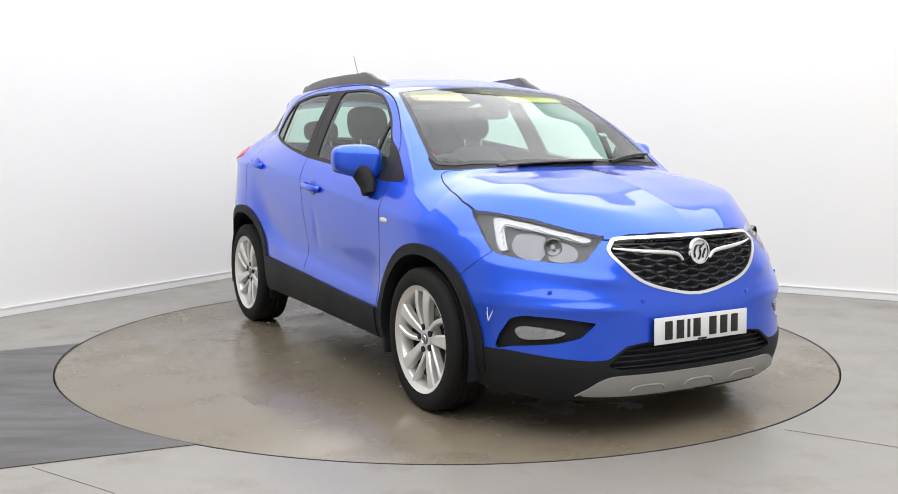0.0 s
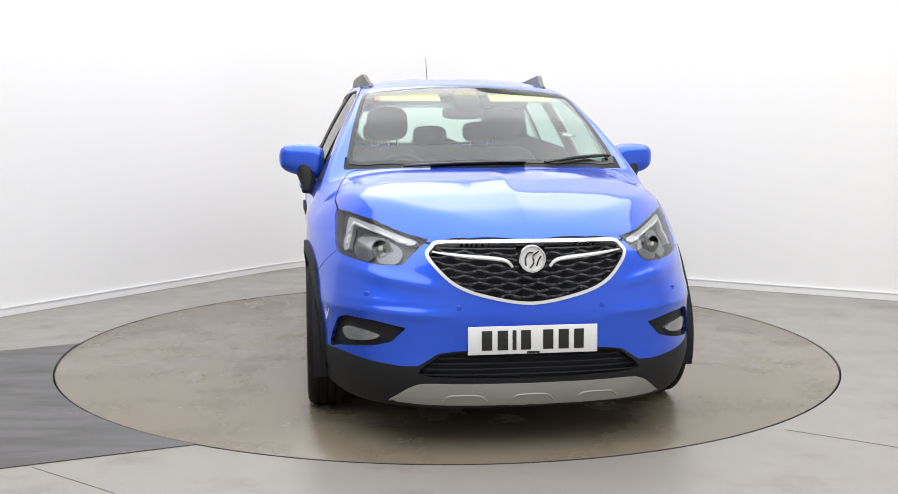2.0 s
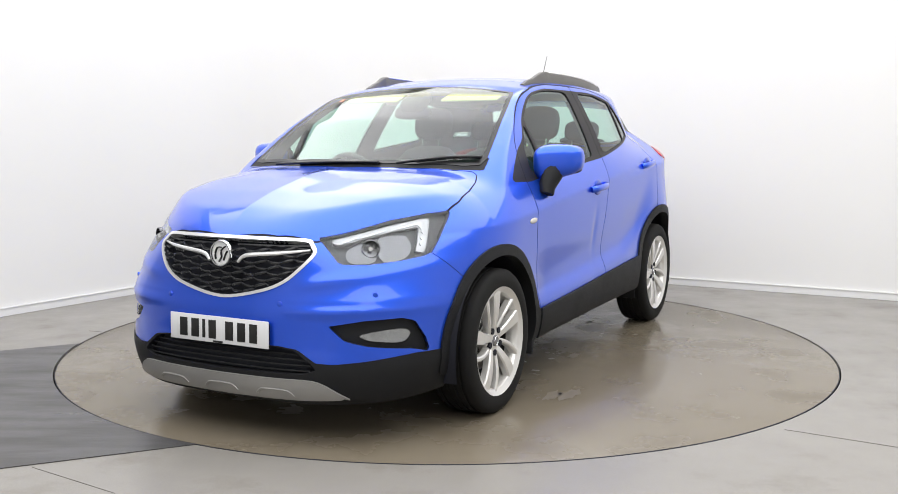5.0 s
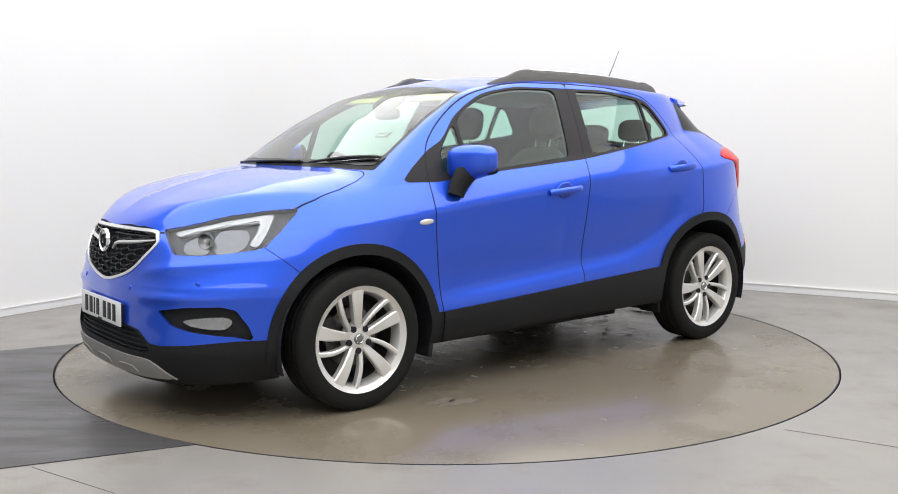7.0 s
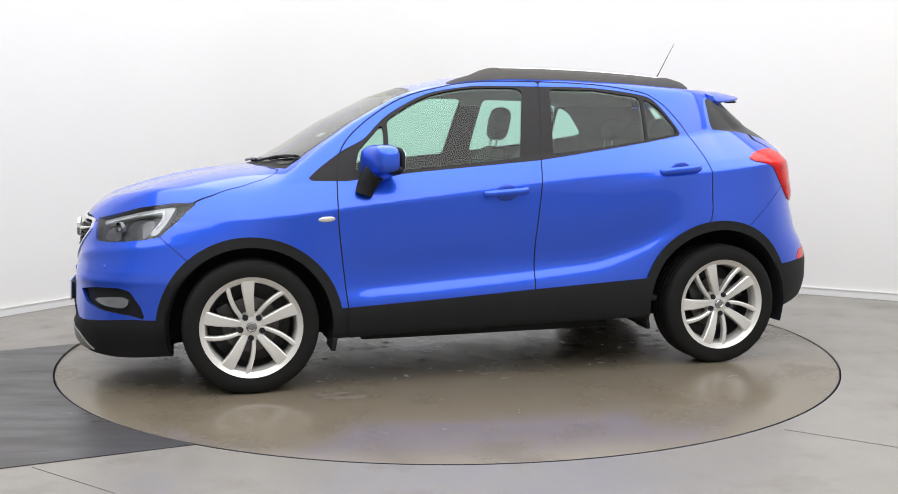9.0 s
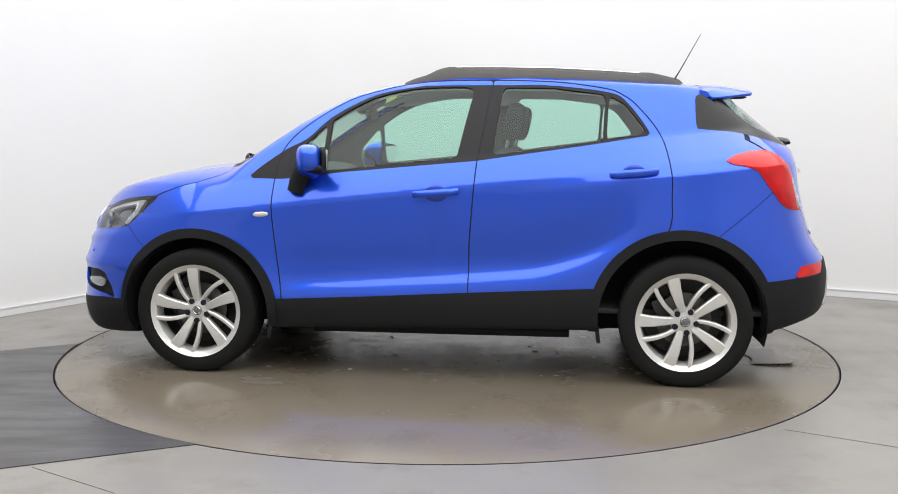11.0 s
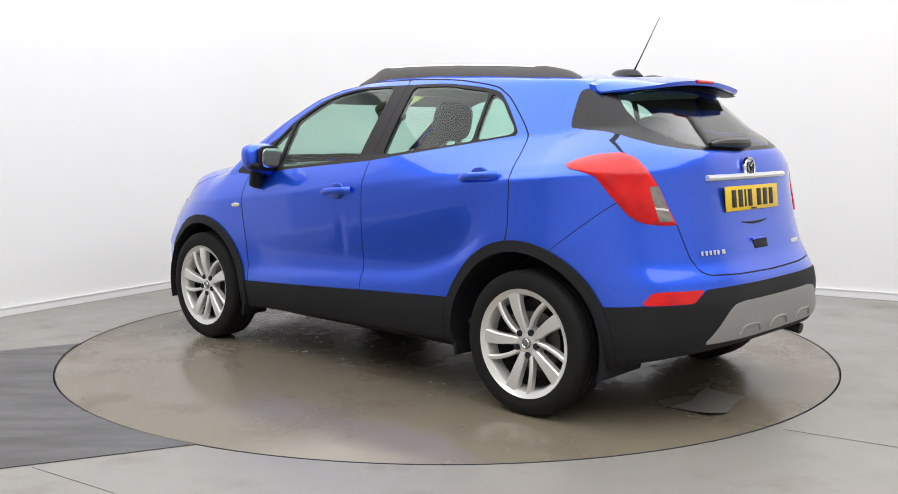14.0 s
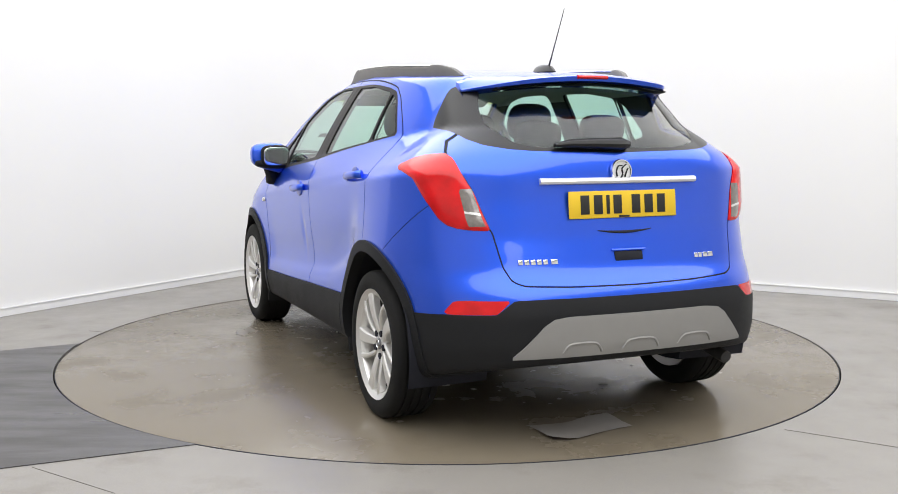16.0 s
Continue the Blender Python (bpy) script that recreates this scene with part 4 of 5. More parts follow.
# chrome bar, grip recess and lettering on the tailgate
pts = [(on_tail(y, 1.074) - 0.008, y, 1.074) for y in np.linspace(-0.378, 0.378, 24)]
part("chrome_bar", sweep(pts, 0.0145, 8, 0.95), SATIN, gate, "chrome strip over the plate")
gx = on_tail(0, 0.766)
part("grip_recess", box(0.012, 0.135, 0.040, pose(gx + 0.001, 0.0, 0.766, 0, 12, 0), 0.005), SEAM, gate, "dark grip recess")
part("grip_lip", sweep([(on_tail(y, 0.79) - 0.004, y, 0.792) for y in np.linspace(-0.08, 0.08, 12)], 0.007, 8, 0.7), PAINT, gate, "blue lip over the grip")
part("lower_recess", sweep([(on_tail(y, 0.872) - 0.001, y, 0.872 - 0.01 * (1 - (y / 0.13) ** 2)) for y in np.linspace(-0.13, 0.13, 16)], [0.002 + 0.006 * math.sin(math.pi * k / 15) for k in range(16)], 8, 0.8), SEAM, gate, "dark slot")
for y0, y1, z in ((0.50, 0.372, 0.757), (0.366, 0.328, 0.757), (-0.33, -0.375, 0.752), (-0.378, -0.44, 0.752)):
    n = max(1, int(round(abs(y1 - y0) / 0.026)))
    for k in range(n):
        a = y0 + (y1 - y0) * (k + 0.5) / n
        part("badge_bar", box(0.004, abs(y1 - y0) / n * 0.78, 0.020, pose(on_tail(a, z) - 0.002, a, z, 0, 16, 0), 0.001), CHROME, gate, "plain chrome bar")

# intake slats and skid plate ribs
for z in (0.318, 0.340, 0.362, 0.384):
    half = float(np.interp(z, [0.298, 0.325, 0.345, 0.40], [0.38, 0.44, 0.425, 0.35]))
    part("intake_slat", sweep([(on_nose(y, z) - 0.012, y, z) for y in np.linspace(-half, half, 30)], 0.0055, 8, 0.7), CLAD, fb, "black slat")
for yc in (-0.27, 0.0, 0.27):
    pts = smooth_curve([(yc - 0.085, 0.212), (yc - 0.065, 0.232), (yc - 0.03, 0.237), (yc + 0.03, 0.237), (yc + 0.065, 0.232), (yc + 0.085, 0.212)], 4)
    part("skid_rib", sweep([(on_nose(abs(y), z) + 0.011, y, z) for y, z in pts], 0.006, 8, 0.8), SILVER, fb, "silver moulded rib")
    pts = smooth_curve([(yc - 0.085, 0.402), (yc - 0.065, 0.432), (yc - 0.03, 0.440), (yc + 0.03, 0.440), (yc + 0.065, 0.432), (yc + 0.085, 0.402)], 4)
    part("skid_rib", sweep([(on_tail(abs(y), z) - 0.013, y, z) for y, z in pts], 0.007, 8, 0.8), SILVER, rb, "silver moulded rib")
for y, z in ((0.643, 0.624), (-0.643, 0.624), (0.291, 0.585), (-0.291, 0.585)):
    x = on_nose(abs(y), z)
    part("parking_sensor", cyl(0.011, 0.008, pose(x, y, z, 0, 90, math.degrees(math.atan2(y, 1.2))), 20, bevel=0.002), PAINT, car, "small round sensor")

# thin pale mark on the bumper's corner
pale_mark = [(on_side(x, z), x, z) for x, z in ((1.742, 0.545), (1.741, 0.518), (1.747, 0.488), (1.757, 0.511), (1.768, 0.535))]
part("pale_mark", sweep([(x, -y - 0.0005, z) for y, x, z in pale_mark], [0.0015, 0.003, 0.004, 0.003, 0.001], 6), WHITEMARK, car, "thin pale mark on the paint")

# rear spoiler
bm = bmesh.new()
rows = []
for y in np.linspace(-0.515, 0.515, 47):
    q = abs(y) / 0.515
    back = -1.665 + 0.035 * q ** 2 + 0.20 * max(0, q - 0.72) ** 1.5 / 0.28 ** 1.5
    zb = 1.520 - 0.055 * q ** 2 - 0.01 * max(0, q - 0.75)
    front_x = -1.36
    zf = on_top(front_x, min(abs(y), 0.43)) + 0.002 - 0.30 * max(0, abs(y) - 0.43)
    mid_x = (front_x + back) / 2
    zm = (zf + zb) / 2 + 0.008
    thick = 0.026 * (1 - 0.5 * q ** 3)
    rows.append([bm.verts.new(p) for p in ((front_x, y, zf), (mid_x, y, zm), (back + 0.02, y, zb + 0.001), (back, y, zb - 0.006), (back + 0.006, y, zb - thick), (back + 0.06, y, zb - thick - 0.008), (min(-1.44, back + 0.14), y, zb - thick - 0.022), (front_x - 0.01, y, zf - 0.03))])
for a, b in zip(rows, rows[1:]):
    for k in range(8):
        bm.faces.new((a[k], a[(k + 1) % 8], b[(k + 1) % 8], b[k]))
bm.faces.new(rows[0])
bm.faces.new(rows[-1][::-1])
sp = part("rear_spoiler", bm, PAINT, gate, "blue roof spoiler")
part("brake_light", sweep([(-1.662, y, 1.510) for y in np.linspace(-0.075, 0.075, 8)], 0.011, 8, 0.75), REDLENS, sp, "red high brake light")
part("spoiler_underside", sweep([(-1.585 + 0.03 * (y / 0.45) ** 2, y, 1.484 - 0.05 * (y / 0.575) ** 2) for y in np.linspace(-0.42, 0.42, 24)], 0.05, 8, 0.16), BLACK, sp, "black underside")

# roof rails
def rail_place(x):
    """Across and up: the line of a rail's top over the roof."""
    y = 0.560 - (0.055 * min(1, (x + 0.5) / 0.65) ** 2 if x > -0.5 else 0.115 * ((x + 0.5) / 0.75) ** 2)
    z = float(np.interp(x, [-1.17, -1.10, -1.03, -0.90, -0.60, -0.30, -0.075, -0.03, 0.02, 0.086], [1.575, 1.588, 1.588, 1.597, 1.613, 1.622, 1.624, 1.626, 1.618, 1.594]))
    roof = on_top(x, y)
    ends = max(0.0, min(1.0, (0.20 - x) / 0.30, (x + 1.265) / 0.12))
    return y, roof, roof + max(0.004, (z - roof)) * (0.10 + 0.90 * ends * (2 - ends))


for sgn in (1, -1):
    bm = bmesh.new()
    prev = None
    for x in np.linspace(0.20, -1.265, 75):
        y, roof, z = rail_place(x)
        if -1.04 < x < -0.085:
            z -= 0.007
        ring = [bm.verts.new((x, sgn * (y + dy), zz)) for dy, zz in ((0.019, roof - 0.010), (0.017, max(roof - 0.008, z - 0.010)), (0.011, z), (-0.008, z), (-0.014, max(roof - 0.006, z - 0.008)), (-0.016, roof - 0.006))]
        if prev:
            for k in range(5):
                bm.faces.new((prev[k], prev[k + 1], ring[k + 1], ring[k]))
        else:
            bm.faces.new(ring)
        prev = ring
    bm.faces.new(prev[::-1])
    rail = part("roof_rail", bm, RAIL, car, "dark grey roof rail")
    q = []
    for x in np.linspace(-0.08, -1.045, 30):
        y, roof, z = rail_place(x)
        q.append((x, sgn * (y - 0.002), z - 0.002))
    part("rail_strip", sweep(q, 0.0125, 8, 0.5), ALLOY, rail, "silver top strip")

# aerial
ae = thing_part("aerial", car, pose(-1.225, 0, on_top(-1.225, 0)), "black aerial with a thin mast")
part("aerial_base", lathe([(0.001, 0.035), (0.025, 0.033), (0.045, 0.024), (0.062, 0.0), (0.062, -0.01)], 32), BLACK, ae).matrix_basis = pose(0, 0, 0, 90, 0, 0) @ Matrix.Diagonal((1.55, 1, 0.62, 1))
part("mast", sweep([(-0.045, 0, 0.02), (-0.075, 0, 0.07), (-0.187, 0, 0.275)], [0.0055, 0.0032, 0.0016], 8), BLACK, ae)


# door mirrors, handles, repeaters
def rounded_block(sx, sy, sz, p=3.2, n=20):
    """A superellipsoid block."""
    bm = bmesh.new()
    bmesh.ops.create_uvsphere(bm, u_segments=2 * n, v_segments=n, radius=1)
    for v in bm.verts:
        c = v.co.normalized()
        k = (abs(c.x) ** p + abs(c.y) ** p + abs(c.z) ** p) ** (-1 / p)
        v.co = Vector((c.x * k * sx, c.y * k * sy, c.z * k * sz))
    return bm


for sgn in (1, -1):
    mi = thing_part("door_mirror", car, pose(0.65, sgn * 0.905, 1.135), "blue door mirror on a black foot")
    bm = rounded_block(0.078, 0.116, 0.084, 3.4)
    for v in bm.verts:
        o = (v.co.y / 0.116 + 1) / 2
        v.co.x -= 0.075 * o - 0.02
        v.co.x *= 1 - 0.25 * o
        v.co.z = v.co.z * (1 - 0.16 * o) + 0.008 * o
        if v.co.z < 0:
            v.co.z *= 1 + 0.55 * (1 - o) ** 1.5
        if v.co.x > 0:
            v.co.z *= 1 - 1.6 * v.co.x
        v.co.y *= sgn
    part("cover", bm, PAINT, mi)
    bm = rounded_block(0.080, 0.098, 0.026, 3)
    for v in bm.verts:
        o = (sgn * v.co.y / 0.098 + 1) / 2
        v.co.x = v.co.x * 0.8 - 0.01 - 0.05 * o
        v.co.y = v.co.y if sgn > 0 else v.co.y
        v.co.z += -0.060 + 0.02 * o
    part("lower_cover", bm, CLAD, mi, "black lower housing")
    part("foot", sweep([(0.07, -sgn * 0.035, -0.165), (0.055, -sgn * 0.035, -0.12), (0.02, -sgn * 0.02, -0.06), (0.0, 0, -0.02)], [0.036, 0.040, 0.046, 0.04], 12, 1.2), CLAD, mi, "black plastic foot")
    bm = rounded_block(0.004, 0.088, 0.055, 4)
    for v in bm.verts:
        v.co += Vector((-0.118 + 0.004, sgn * 0.004, 0.006))
    part("mirror_glass", bm, CHROME, mi, "mirror glass").matrix_basis = pose(0.012, 0, 0, 0, -3, sgn * 18)
    bm = rounded_block(0.012, 0.098, 0.064, 4)
    for v in bm.verts:
        v.co += Vector((-0.100, sgn * 0.004, 0.004))
    part("mirror_bezel", bm, CLAD, mi, "black bezel").matrix_basis = pose(0.016, 0, 0, 0, 0, sgn * 18)
    for xc, zc, slope in ((-0.02, 0.970, 0.05), (-1.01, 1.075, 0.06)):
        y = on_side(xc, zc)
        ha = thing_part("door_handle", car, pose(xc, sgn * y, zc, 0, math.degrees(math.atan(slope)), 0), "blue door handle over a dark cup")
        grip = [(0.112, 0.004 * sgn, -0.004), (0.085, 0.024 * sgn, -0.001), (0.03, 0.032 * sgn, 0.001), (-0.03, 0.032 * sgn, 0.002), (-0.085, 0.026 * sgn, 0.003), (-0.112, 0.006 * sgn, 0.004)]
        part("grip", sweep(smooth_curve(grip, 5), 0.0125, 10, 1.45), PAINT, ha)
        # low bulge, not hollow; its darker blue paints the cup's shade
        bm = rounded_block(0.058, 0.009, 0.043, 2.2, 14)
        part("cup", bm, CUPSHADE, ha, "blue finger cup with the hollow's shade in its colour")
    y = on_side(0.905, 0.852)
    bm = rounded_block(0.042, 0.008, 0.014, 2.2, 12)
    part("side_repeater", bm, CLEARWHITE, car, "small clear indicator").matrix_basis = pose(0.905, sgn * (y + 0.001), 0.852, 0, 3, 0)

# wipers
for base, tip in (((1.185, 0.28, 1.108), (1.03, 0.655, 1.14)), ((1.21, -0.42, 1.095), (1.19, 0.18, 1.112))):
    pts = [tuple(np.array(base) * (1 - k / 9) + np.array(tip) * k / 9) for k in range(10)]
    pts = [(x, y, on_top(x, abs(y)) + 0.016) for x, y, z in pts]
    wp = part("wiper", sweep(pts, 0.010, 8, 0.7), BLACK, car, "black windscreen wiper")
    part("wiper_blade", sweep([(x - 0.018, y, z - 0.006) for x, y, z in pts[2:]], 0.006, 6, 1.3), RUBBER, wp, "black rubber blade")
pts = [(on_tail(abs(y), z) - 0.03, y, z) for y, z in ((-0.06, 1.222), (-0.02, 1.224), (0.10, 1.226), (0.22, 1.226), (0.29, 1.220))]
part("rear_wiper", sweep(pts, [0.022, 0.040, 0.034, 0.026, 0.012], 10, 0.7), BLACK, gate, "black rear wiper")

# stickers on the glass
part("sticker", box(0.002, 0.085, 0.045, pose(0.872, 0.475, on_top(0.872, 0.475) - 0.012, 0, -58, 16)), INK, screen, "dark sticker with plain pale bars")
for k in range(3):
    part("sticker_bar", box(0.003, 0.06, 0.004, pose(0.874 + 0.011 * (k - 1), 0.475, on_top(0.872, 0.475) - 0.010 - 0.007 * (k - 1), 0, -58, 16)), WHITEMARK, screen, "plain pale bar")
part("sticker", box(0.002, 0.03, 0.035, pose(0.50, -0.49, on_top(0.50, 0.49) - 0.010, 0, -62, -8)), REDLENS, screen, "small red sticker")

# wheel wells
for key, (cx, cz, r0, r1) in ARCH.items():
    for sgn in (1, -1):
        bm = lathe([(r0 + 0.012, 0.862), (r0 + 0.010, 0.70), (r0 + 0.004, 0.50), (r0 - 0.05, 0.47), (0.05, 0.46)], 48)
        for v in bm.verts:
            v.co = Vector((v.co.x + cx, v.co.y * sgn, v.co.z + cz))
        bmesh.ops.bisect_plane(bm, geom=bm.verts[:] + bm.edges[:] + bm.faces[:], plane_co=(0, 0, 0.215), plane_no=(0, 0, -1), clear_outer=True)
        part("wheel_well", bm, SEAM, car, "black wheel arch liner")

# exhaust, axle and silencer under the floor
part("exhaust_pipe", cyl(0.028, 0.14, pose(-1.885, -0.53, 0.298, 0, 80, 0), 24, bevel=0.003), DARKMETAL, car, "dark exhaust tailpipe")
part("rear_axle", sweep([(-1.2775, y, 0.30) for y in (-0.68, 0, 0.68)], 0.05, 12), DARKMETAL, car, "dark axle beam")
part("silencer", rounded_block(0.32, 0.16, 0.085, 4), DARKMETAL, car, "dark silencer box").matrix_basis = pose(-0.75, -0.3, 0.20)
part("underbody_rail", box(1.4, 0.05, 0.04, pose(0, 0.62, 0.212), 0.008), CLAD, car, "dark jacking rail")
part("underbody_rail", box(1.4, 0.05, 0.04, pose(0, -0.62, 0.212), 0.008), CLAD, car, "dark jacking rail")
for sgn in (1, -1):
    part("mud_flap", box(0.025, 0.17, 0.07, pose(0.875, sgn * 0.785, 0.225, 0, -12, 0), 0.006), CLAD, car, "black air deflector")
    part("mud_flap", box(0.02, 0.15, 0.07, pose(-0.845, sgn * 0.785, 0.245, 0, 8, 0), 0.006), CLAD, car, "black air deflector")

# ---- cabin ----
SH.sets["liner_all"] = SH.sets["rest"] + SH.sets["wing_r"] + SH.sets["bumper_side_rear"] + SH.sets["door_f"] + SH.sets["door_r"] + SH.sets["frame"] + SH.sets["frame_f"] + SH.sets["frame_r"] + SH.sets["gate"] + SH.sets["seam"]
SH.cut("liner_all", "liner", lambda x, y, z: np.maximum(0.55 - z, x - 1.02))
SH.cut("liner", "headliner", lambda x, y, z: np.maximum(1.47 + 0.0 * x - z, np.abs(x + 0.5) - 0.95))
panel("headliner", "headliner", HEADLINER, car, "pale grey headlining", both=True, offset=-0.028, rim=0)
panel("cabin_trim", "liner", TRIM, car, "grey cabin trim", both=True, offset=-0.028, rim=0)
part("cabin_floor", box(2.6, 1.5, 0.03, pose(-0.45, 0, 0.36), 0.01), DASH, car, "dark carpeted floor")
bm = rounded_block(0.27, 0.74, 0.20, 4, 24)
for v in bm.verts:
    v.co += Vector((0.92, 0, 0.90))
    if v.co.x > 0.9:
        v.co.z = min(v.co.z, 1.075 - 0.1 * max(0, v.co.x - 0.95))
part("dashboard", bm, DASH, car, "charcoal dashboard")
st = thing_part("steering_wheel", car, pose(0.56, -0.37, 1.00, 0, -66, 0), "black steering wheel")
bm = lathe([(0.168 + 0.014 * math.cos(a), 0.014 * math.sin(a)) for a in [2 * math.pi * k / 10 for k in range(10)]], 48, True)
part("steering_rim", bm, DASH, st).matrix_basis = pose(0, 0, 0, 90, 0, 0)
part("steering_hub", rounded_block(0.05, 0.055, 0.03, 3), DASH, st)
for a in (0, 180, 270):
    part("spoke", box(0.12, 0.025, 0.012, pose(0.10 * math.cos(radians(a - 90)), 0.10 * math.sin(radians(a - 90)), 0, 0, 0, a - 90), 0.004), DASH, st)


def seat(name, x, y, z, wide, lean, tall):
    s = thing_part(name, car, pose(x, y, z), "charcoal fabric seat")
    part("cushion", rounded_block(0.26, wide / 2, 0.085, 3.4), FABRIC, s).matrix_basis = pose(0.18, 0, 0.02, 0, -6, 0)
    bm = rounded_block(0.07, wide / 2, tall / 2, 3.6)
    for v in bm.verts:
        v.co.y *= 1 - 0.18 * (v.co.z / tall + 0.5) ** 2
        v.co.x -= 0.03 * math.cos(v.co.y / wide * 3)
    part("backrest", bm, FABRIC, s).matrix_basis = pose(-0.09 - 0.5 * tall * math.sin(radians(lean)), 0, tall / 2, 0, -lean, 0)
    return s


def head_restraint(s, x, y, z, w=0.13, h=0.105):
    hr = part("headrest", rounded_block(0.05, w, h, 3.2), FABRIC, s)
    hr.matrix_basis = pose(x, y, z, 0, -12, 0)
    for d in (-0.06, 0.06):
        part("headrest_rod", cyl(0.007, 0.16, pose(0.01, d, -h - 0.04), 10), CHROME, hr, "steel rod")


for y in (0.37, -0.37):
    s = seat("front_seat", -0.02, y, 0.62, 0.52, 22, 0.60)
    head_restraint(s, -0.36, 0, 0.715)
s = seat("rear_seat", -0.86, 0, 0.66, 1.28, 22, 0.56)
for y in (0.36, 0, -0.36):
    head_restraint(s, -0.31, y, 0.63 if y else 0.60, 0.12, 0.07)
part("parcel_shelf", box(0.45, 1.1, 0.02, pose(-1.50, 0, 1.08), 0.006), DASH, car, "charcoal parcel shelf")
part("rear_view_mirror", rounded_block(0.022, 0.115, 0.036, 3.4), CLAD, car, "black rear view mirror").matrix_basis = pose(0.50, -0.02, 1.385)
part("sensor_housing", rounded_block(0.09, 0.075, 0.035, 3.4), CLAD, car, "grey sensor housing on the windscreen").matrix_basis = pose(0.50, 0, 1.445, 0, 28, 0)
for sgn in (1, -1):
    part("sun_visor", box(0.16, 0.34, 0.012, pose(0.40, sgn * 0.31, 1.475, 0, 20, 0), 0.005), HEADLINER, car, "pale sun visor")

# ---- wheels ----
def spoke_mesh(a0, r_in, r_out, w_in, w_out, twist, face, curl=0.0):
    """One blade from the hub to the rim, seen along y; its face dips towards the hub."""
    bm = bmesh.new()
    prev = None
    n = 9
    for k in range(n):
        t = k / (n - 1)
        r = r_in + (r_out - r_in) * t
        a = a0 + twist * t - curl * math.sin(math.pi * t)
        w = w_in + (w_out - w_in) * t
        yf = face - 0.020 * (1 - t) ** 1.5 + 0.004 * math.sin(math.pi * t)
        ux, uz = math.cos(a), math.sin(a)
        px, pz = -uz, ux
        ring = []
        for off, y in ((-w / 2, yf - 0.034), (-w / 2, yf - 0.006), (-w / 2 + 0.006, yf), (w / 2 - 0.006, yf), (w / 2, yf - 0.006), (w / 2, yf - 0.034)):
            ring.append(bm.verts.new((ux * r + px * off, y, uz * r + pz * off)))
        if prev:
            for j in range(6):
                bm.faces.new((prev[j], prev[(j + 1) % 6], ring[(j + 1) % 6], ring[j]))
        else:
            bm.faces.new(ring)
        prev = ring
    bm.faces.new(prev[::-1])
    return bm


def wheel(m, spin):
    """Tyre on a five twin-spoke alloy; the outer face looks along +y."""
    w = new("wheel")
    w.parent = car
    w.matrix_basis = m
    tagged(w, "black tyre on a silver alloy wheel")
    prof = [(0.244, -0.090), (0.250, -0.100), (0.275, -0.106), (0.305, -0.103), (0.321, -0.095), (0.329, -0.084)]
    for gy in (-0.055, -0.018, 0.018, 0.055):
        prof += [(0.331, gy - 0.006), (0.325, gy - 0.004), (0.325, gy + 0.004), (0.331, gy + 0.006)]
    prof += [(0.329, 0.084), (0.321, 0.095), (0.305, 0.103), (0.275, 0.106), (0.250, 0.100), (0.244, 0.090)]
    part("tyre", lathe(prof, 96, True), RUBBER, w)
    rim = part("rim", lathe([(0.205, -0.09), (0.212, 0.04), (0.217, 0.076), (0.222, 0.086), (0.234, 0.092), (0.244, 0.098), (0.2485, 0.101), (0.2495, 0.097), (0.242, 0.086), (0.240, -0.095)], 80, True), ALLOY, w, "silver alloy rim")
    part("barrel", lathe([(0.207, 0.03), (0.200, -0.07), (0.06, -0.075)], 48), DARKMETAL, w, "dark inner barrel")
    part("brake_disc", lathe([(0.05, 0.0), (0.138, 0.0), (0.138, -0.02), (0.05, -0.02)], 48, True), DISCSTEEL, w, "grey brake disc")
    part("brake_caliper", box(0.07, 0.06, 0.12, pose(0.115, -0.01, 0.05, 0, 25, 0), 0.012), DARKMETAL, w, "dark brake caliper")
    for k in range(5):
        a = 2 * math.pi * k / 5 + spin
        part("spoke", spoke_mesh(a + 0.05, 0.050, 0.232, 0.034, 0.068, -0.02, 0.090, 0.03), ALLOY, rim, "silver broad spoke")
        part("spoke", spoke_mesh(a - 0.70, 0.060, 0.232, 0.020, 0.025, 0.29, 0.090, 0.0), ALLOY, rim, "silver narrow spoke")
    hub = part("hub", lathe([(0.001, 0.070), (0.045, 0.069), (0.068, 0.064), (0.073, 0.050), (0.073, 0.02)], 40), ALLOY, rim, "silver hub")
    for k in range(5):
        a = 2 * math.pi * k / 5 + spin - 0.47
        part("bolt", cyl(0.0145, 0.018, pose(0.055 * math.cos(a), 0.0655, 0.055 * math.sin(a), 90, 0, 0), 16), SEAM, rim, "dark wheel bolt")
    part("centre_cap", lathe([(0.001, 0.078), (0.020, 0.077), (0.026, 0.073), (0.027, 0.060)], 28), CAPGREY, rim, "grey centre cap")
    part("cap_ring", lathe([(0.017, 0.0775), (0.019, 0.080), (0.021, 0.0775)], 28), CHROME, rim, "bright ring")
    return w


for wx, wz in ((1.2775, 0.331), (-1.2775, 0.331)):
    wheel(pose(wx, 0.782, wz), 0.227 if wx > 0 else 0.0)
    wheel(pose(wx, -0.782, wz, 0, 0, 180), 0.5 if wx > 0 else 0.9)

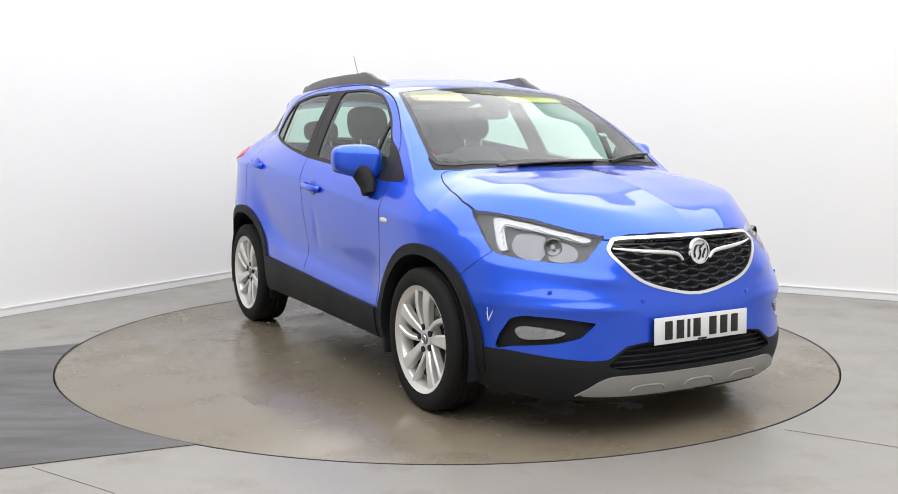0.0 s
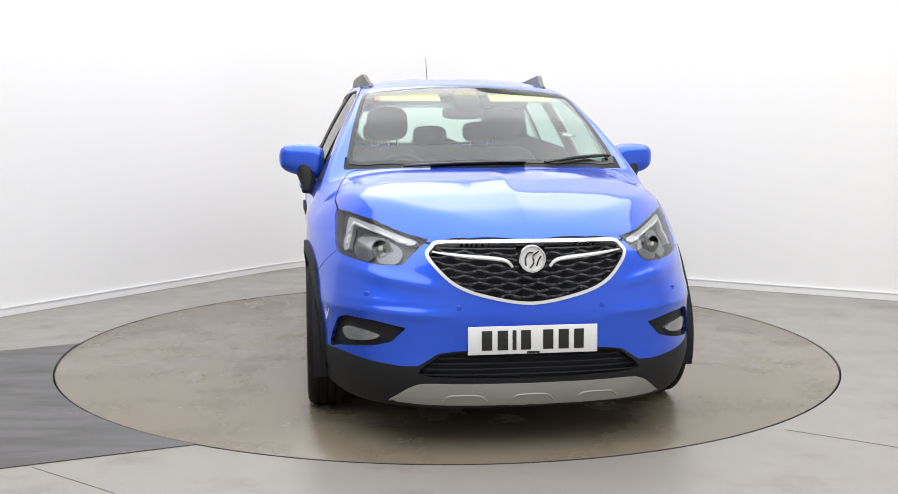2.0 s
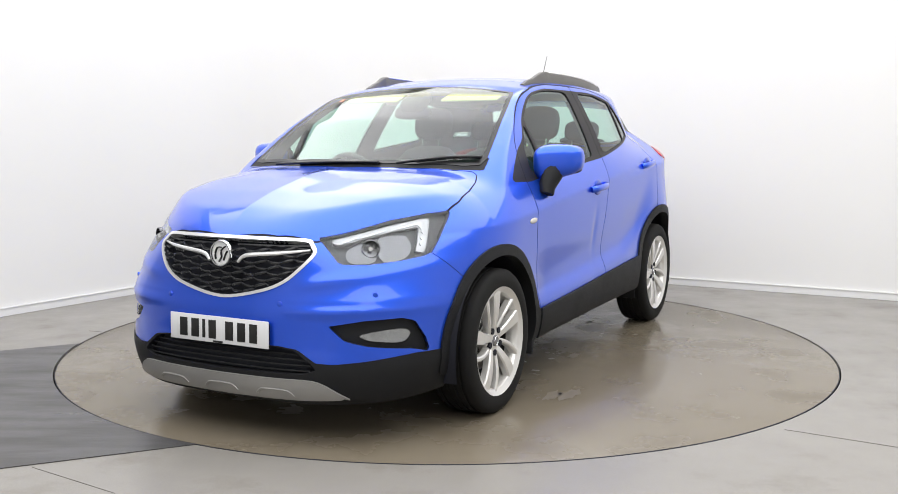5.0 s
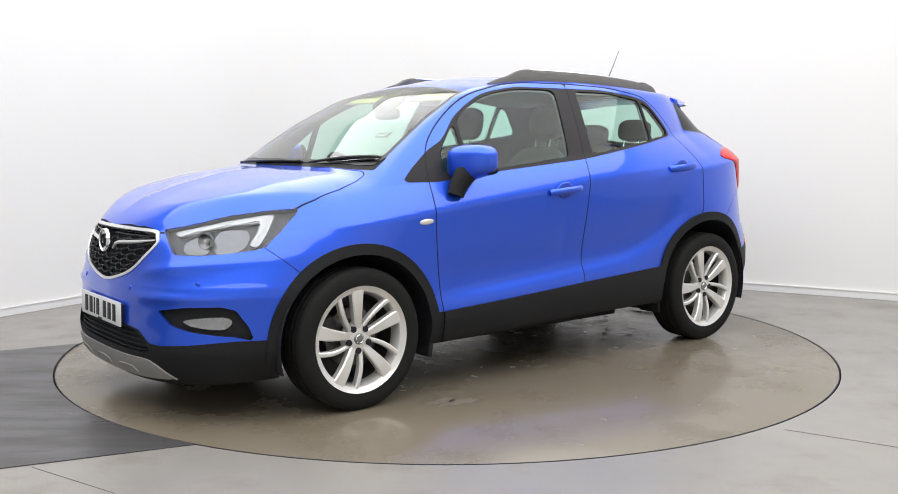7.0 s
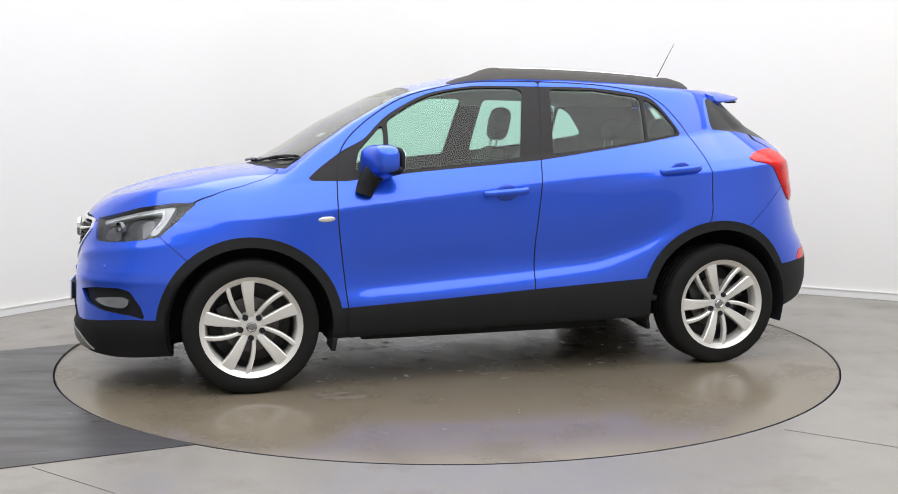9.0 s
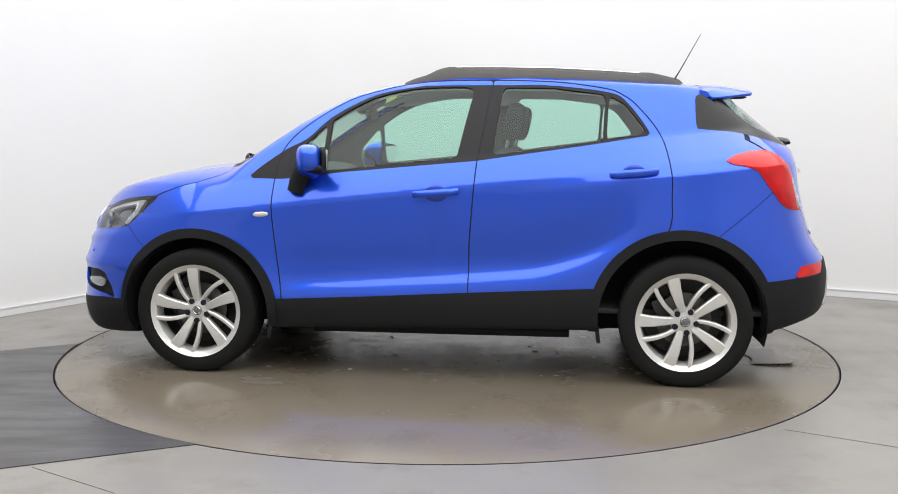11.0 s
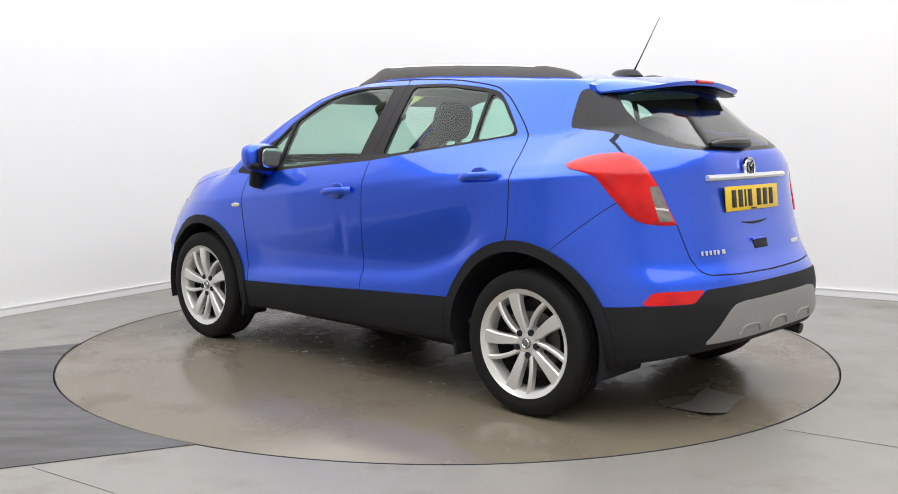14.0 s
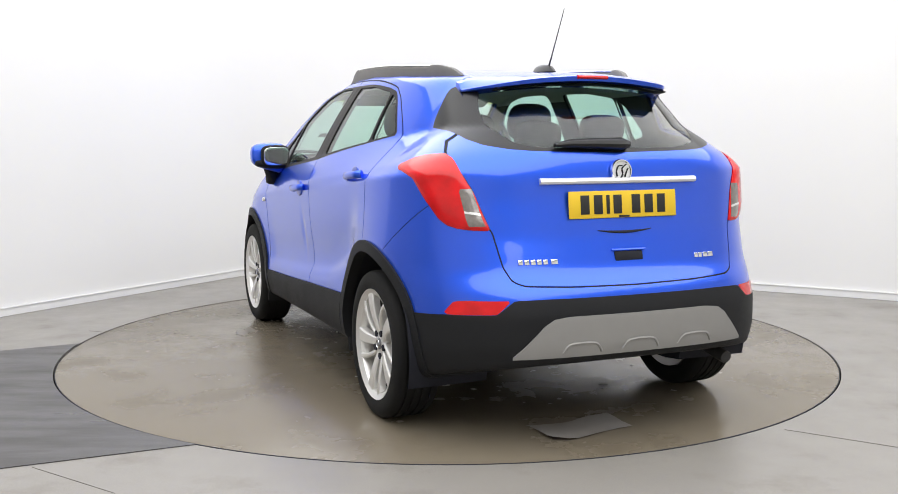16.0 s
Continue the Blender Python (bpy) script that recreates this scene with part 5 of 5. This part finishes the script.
# ---- litter lying on the turntable ----
bm = bmesh.new()
grid = []
for i in range(9):
    u = i / 8
    row = []
    for j in range(6):
        v = j / 5
        x = -1.74 - 0.22 * v - 0.03 * math.sin(5 * u)
        y = 0.36 - 0.42 * u + 0.06 * v * math.sin(3 * u)
        z = 0.0035 + 0.012 * max(0, 1 - u * 2.2) * v ** 2 + 0.004 * abs(math.sin(7 * u + 4 * v))
        row.append(bm.verts.new((x, y, z)))
    grid.append(row)
for a, b in zip(grid, grid[1:]):
    for k in range(5):
        bm.faces.new((a[k], a[k + 1], b[k + 1], b[k]))
film = part("plastic_film", bm, FILM)
tagged(film, "creased grey plastic film lying on the turntable", "film")
rng = random.Random(5)
bits = []
for k in range(60):
    x, y = rng.uniform(-1.5, 1.3), rng.uniform(-0.75, 0.8)
    s = rng.uniform(0.004, 0.022)
    bits.append(box(s * rng.uniform(1, 2.8), s, 0.002, pose(x, y, 0.0028, 0, 0, rng.uniform(0, 180)), 0.0007, 1))
grit = part("grit", join(*bits), FLAKE)
tagged(grit, "pale flakes of dirt scattered over the turntable", "dirt", kind="stuff")
stains = []
for k in range(7):
    a, r = rng.uniform(0, 6.28), rng.uniform(0.4, 1.9)
    n = 18
    cx_, cy_, s = r * math.cos(a), r * math.sin(a), rng.uniform(0.03, 0.09)
    pts = [(cx_ + s * (1 + 0.4 * rng.uniform(-1, 1)) * math.cos(2 * math.pi * j / n) * 1.8, cy_ + s * (1 + 0.4 * rng.uniform(-1, 1)) * math.sin(2 * math.pi * j / n) * 0.7, 0.0012) for j in range(n)]
    st_bm = bmesh.new()
    st_bm.faces.new([st_bm.verts.new(p) for p in pts])
    part("stain", st_bm, STAIN, turntable, "faint brown stain", smooth=False)


def motions():
    rows_t, rows_c = [], []
    for t, a in TURN:
        c, s = math.cos(radians(a)), math.sin(radians(a))
        rows_t.append((t, pose(0, 0, 0, 0, 0, a)))
        rows_c.append((t, pose(CAR_AT[0] * c - CAR_AT[1] * s, CAR_AT[0] * s + CAR_AT[1] * c, 0, 0, 0, a)))
    walk(turntable, rows_t)
    walk(film, rows_t)
    walk(grit, rows_t)
    walk(car, rows_c)


motions()
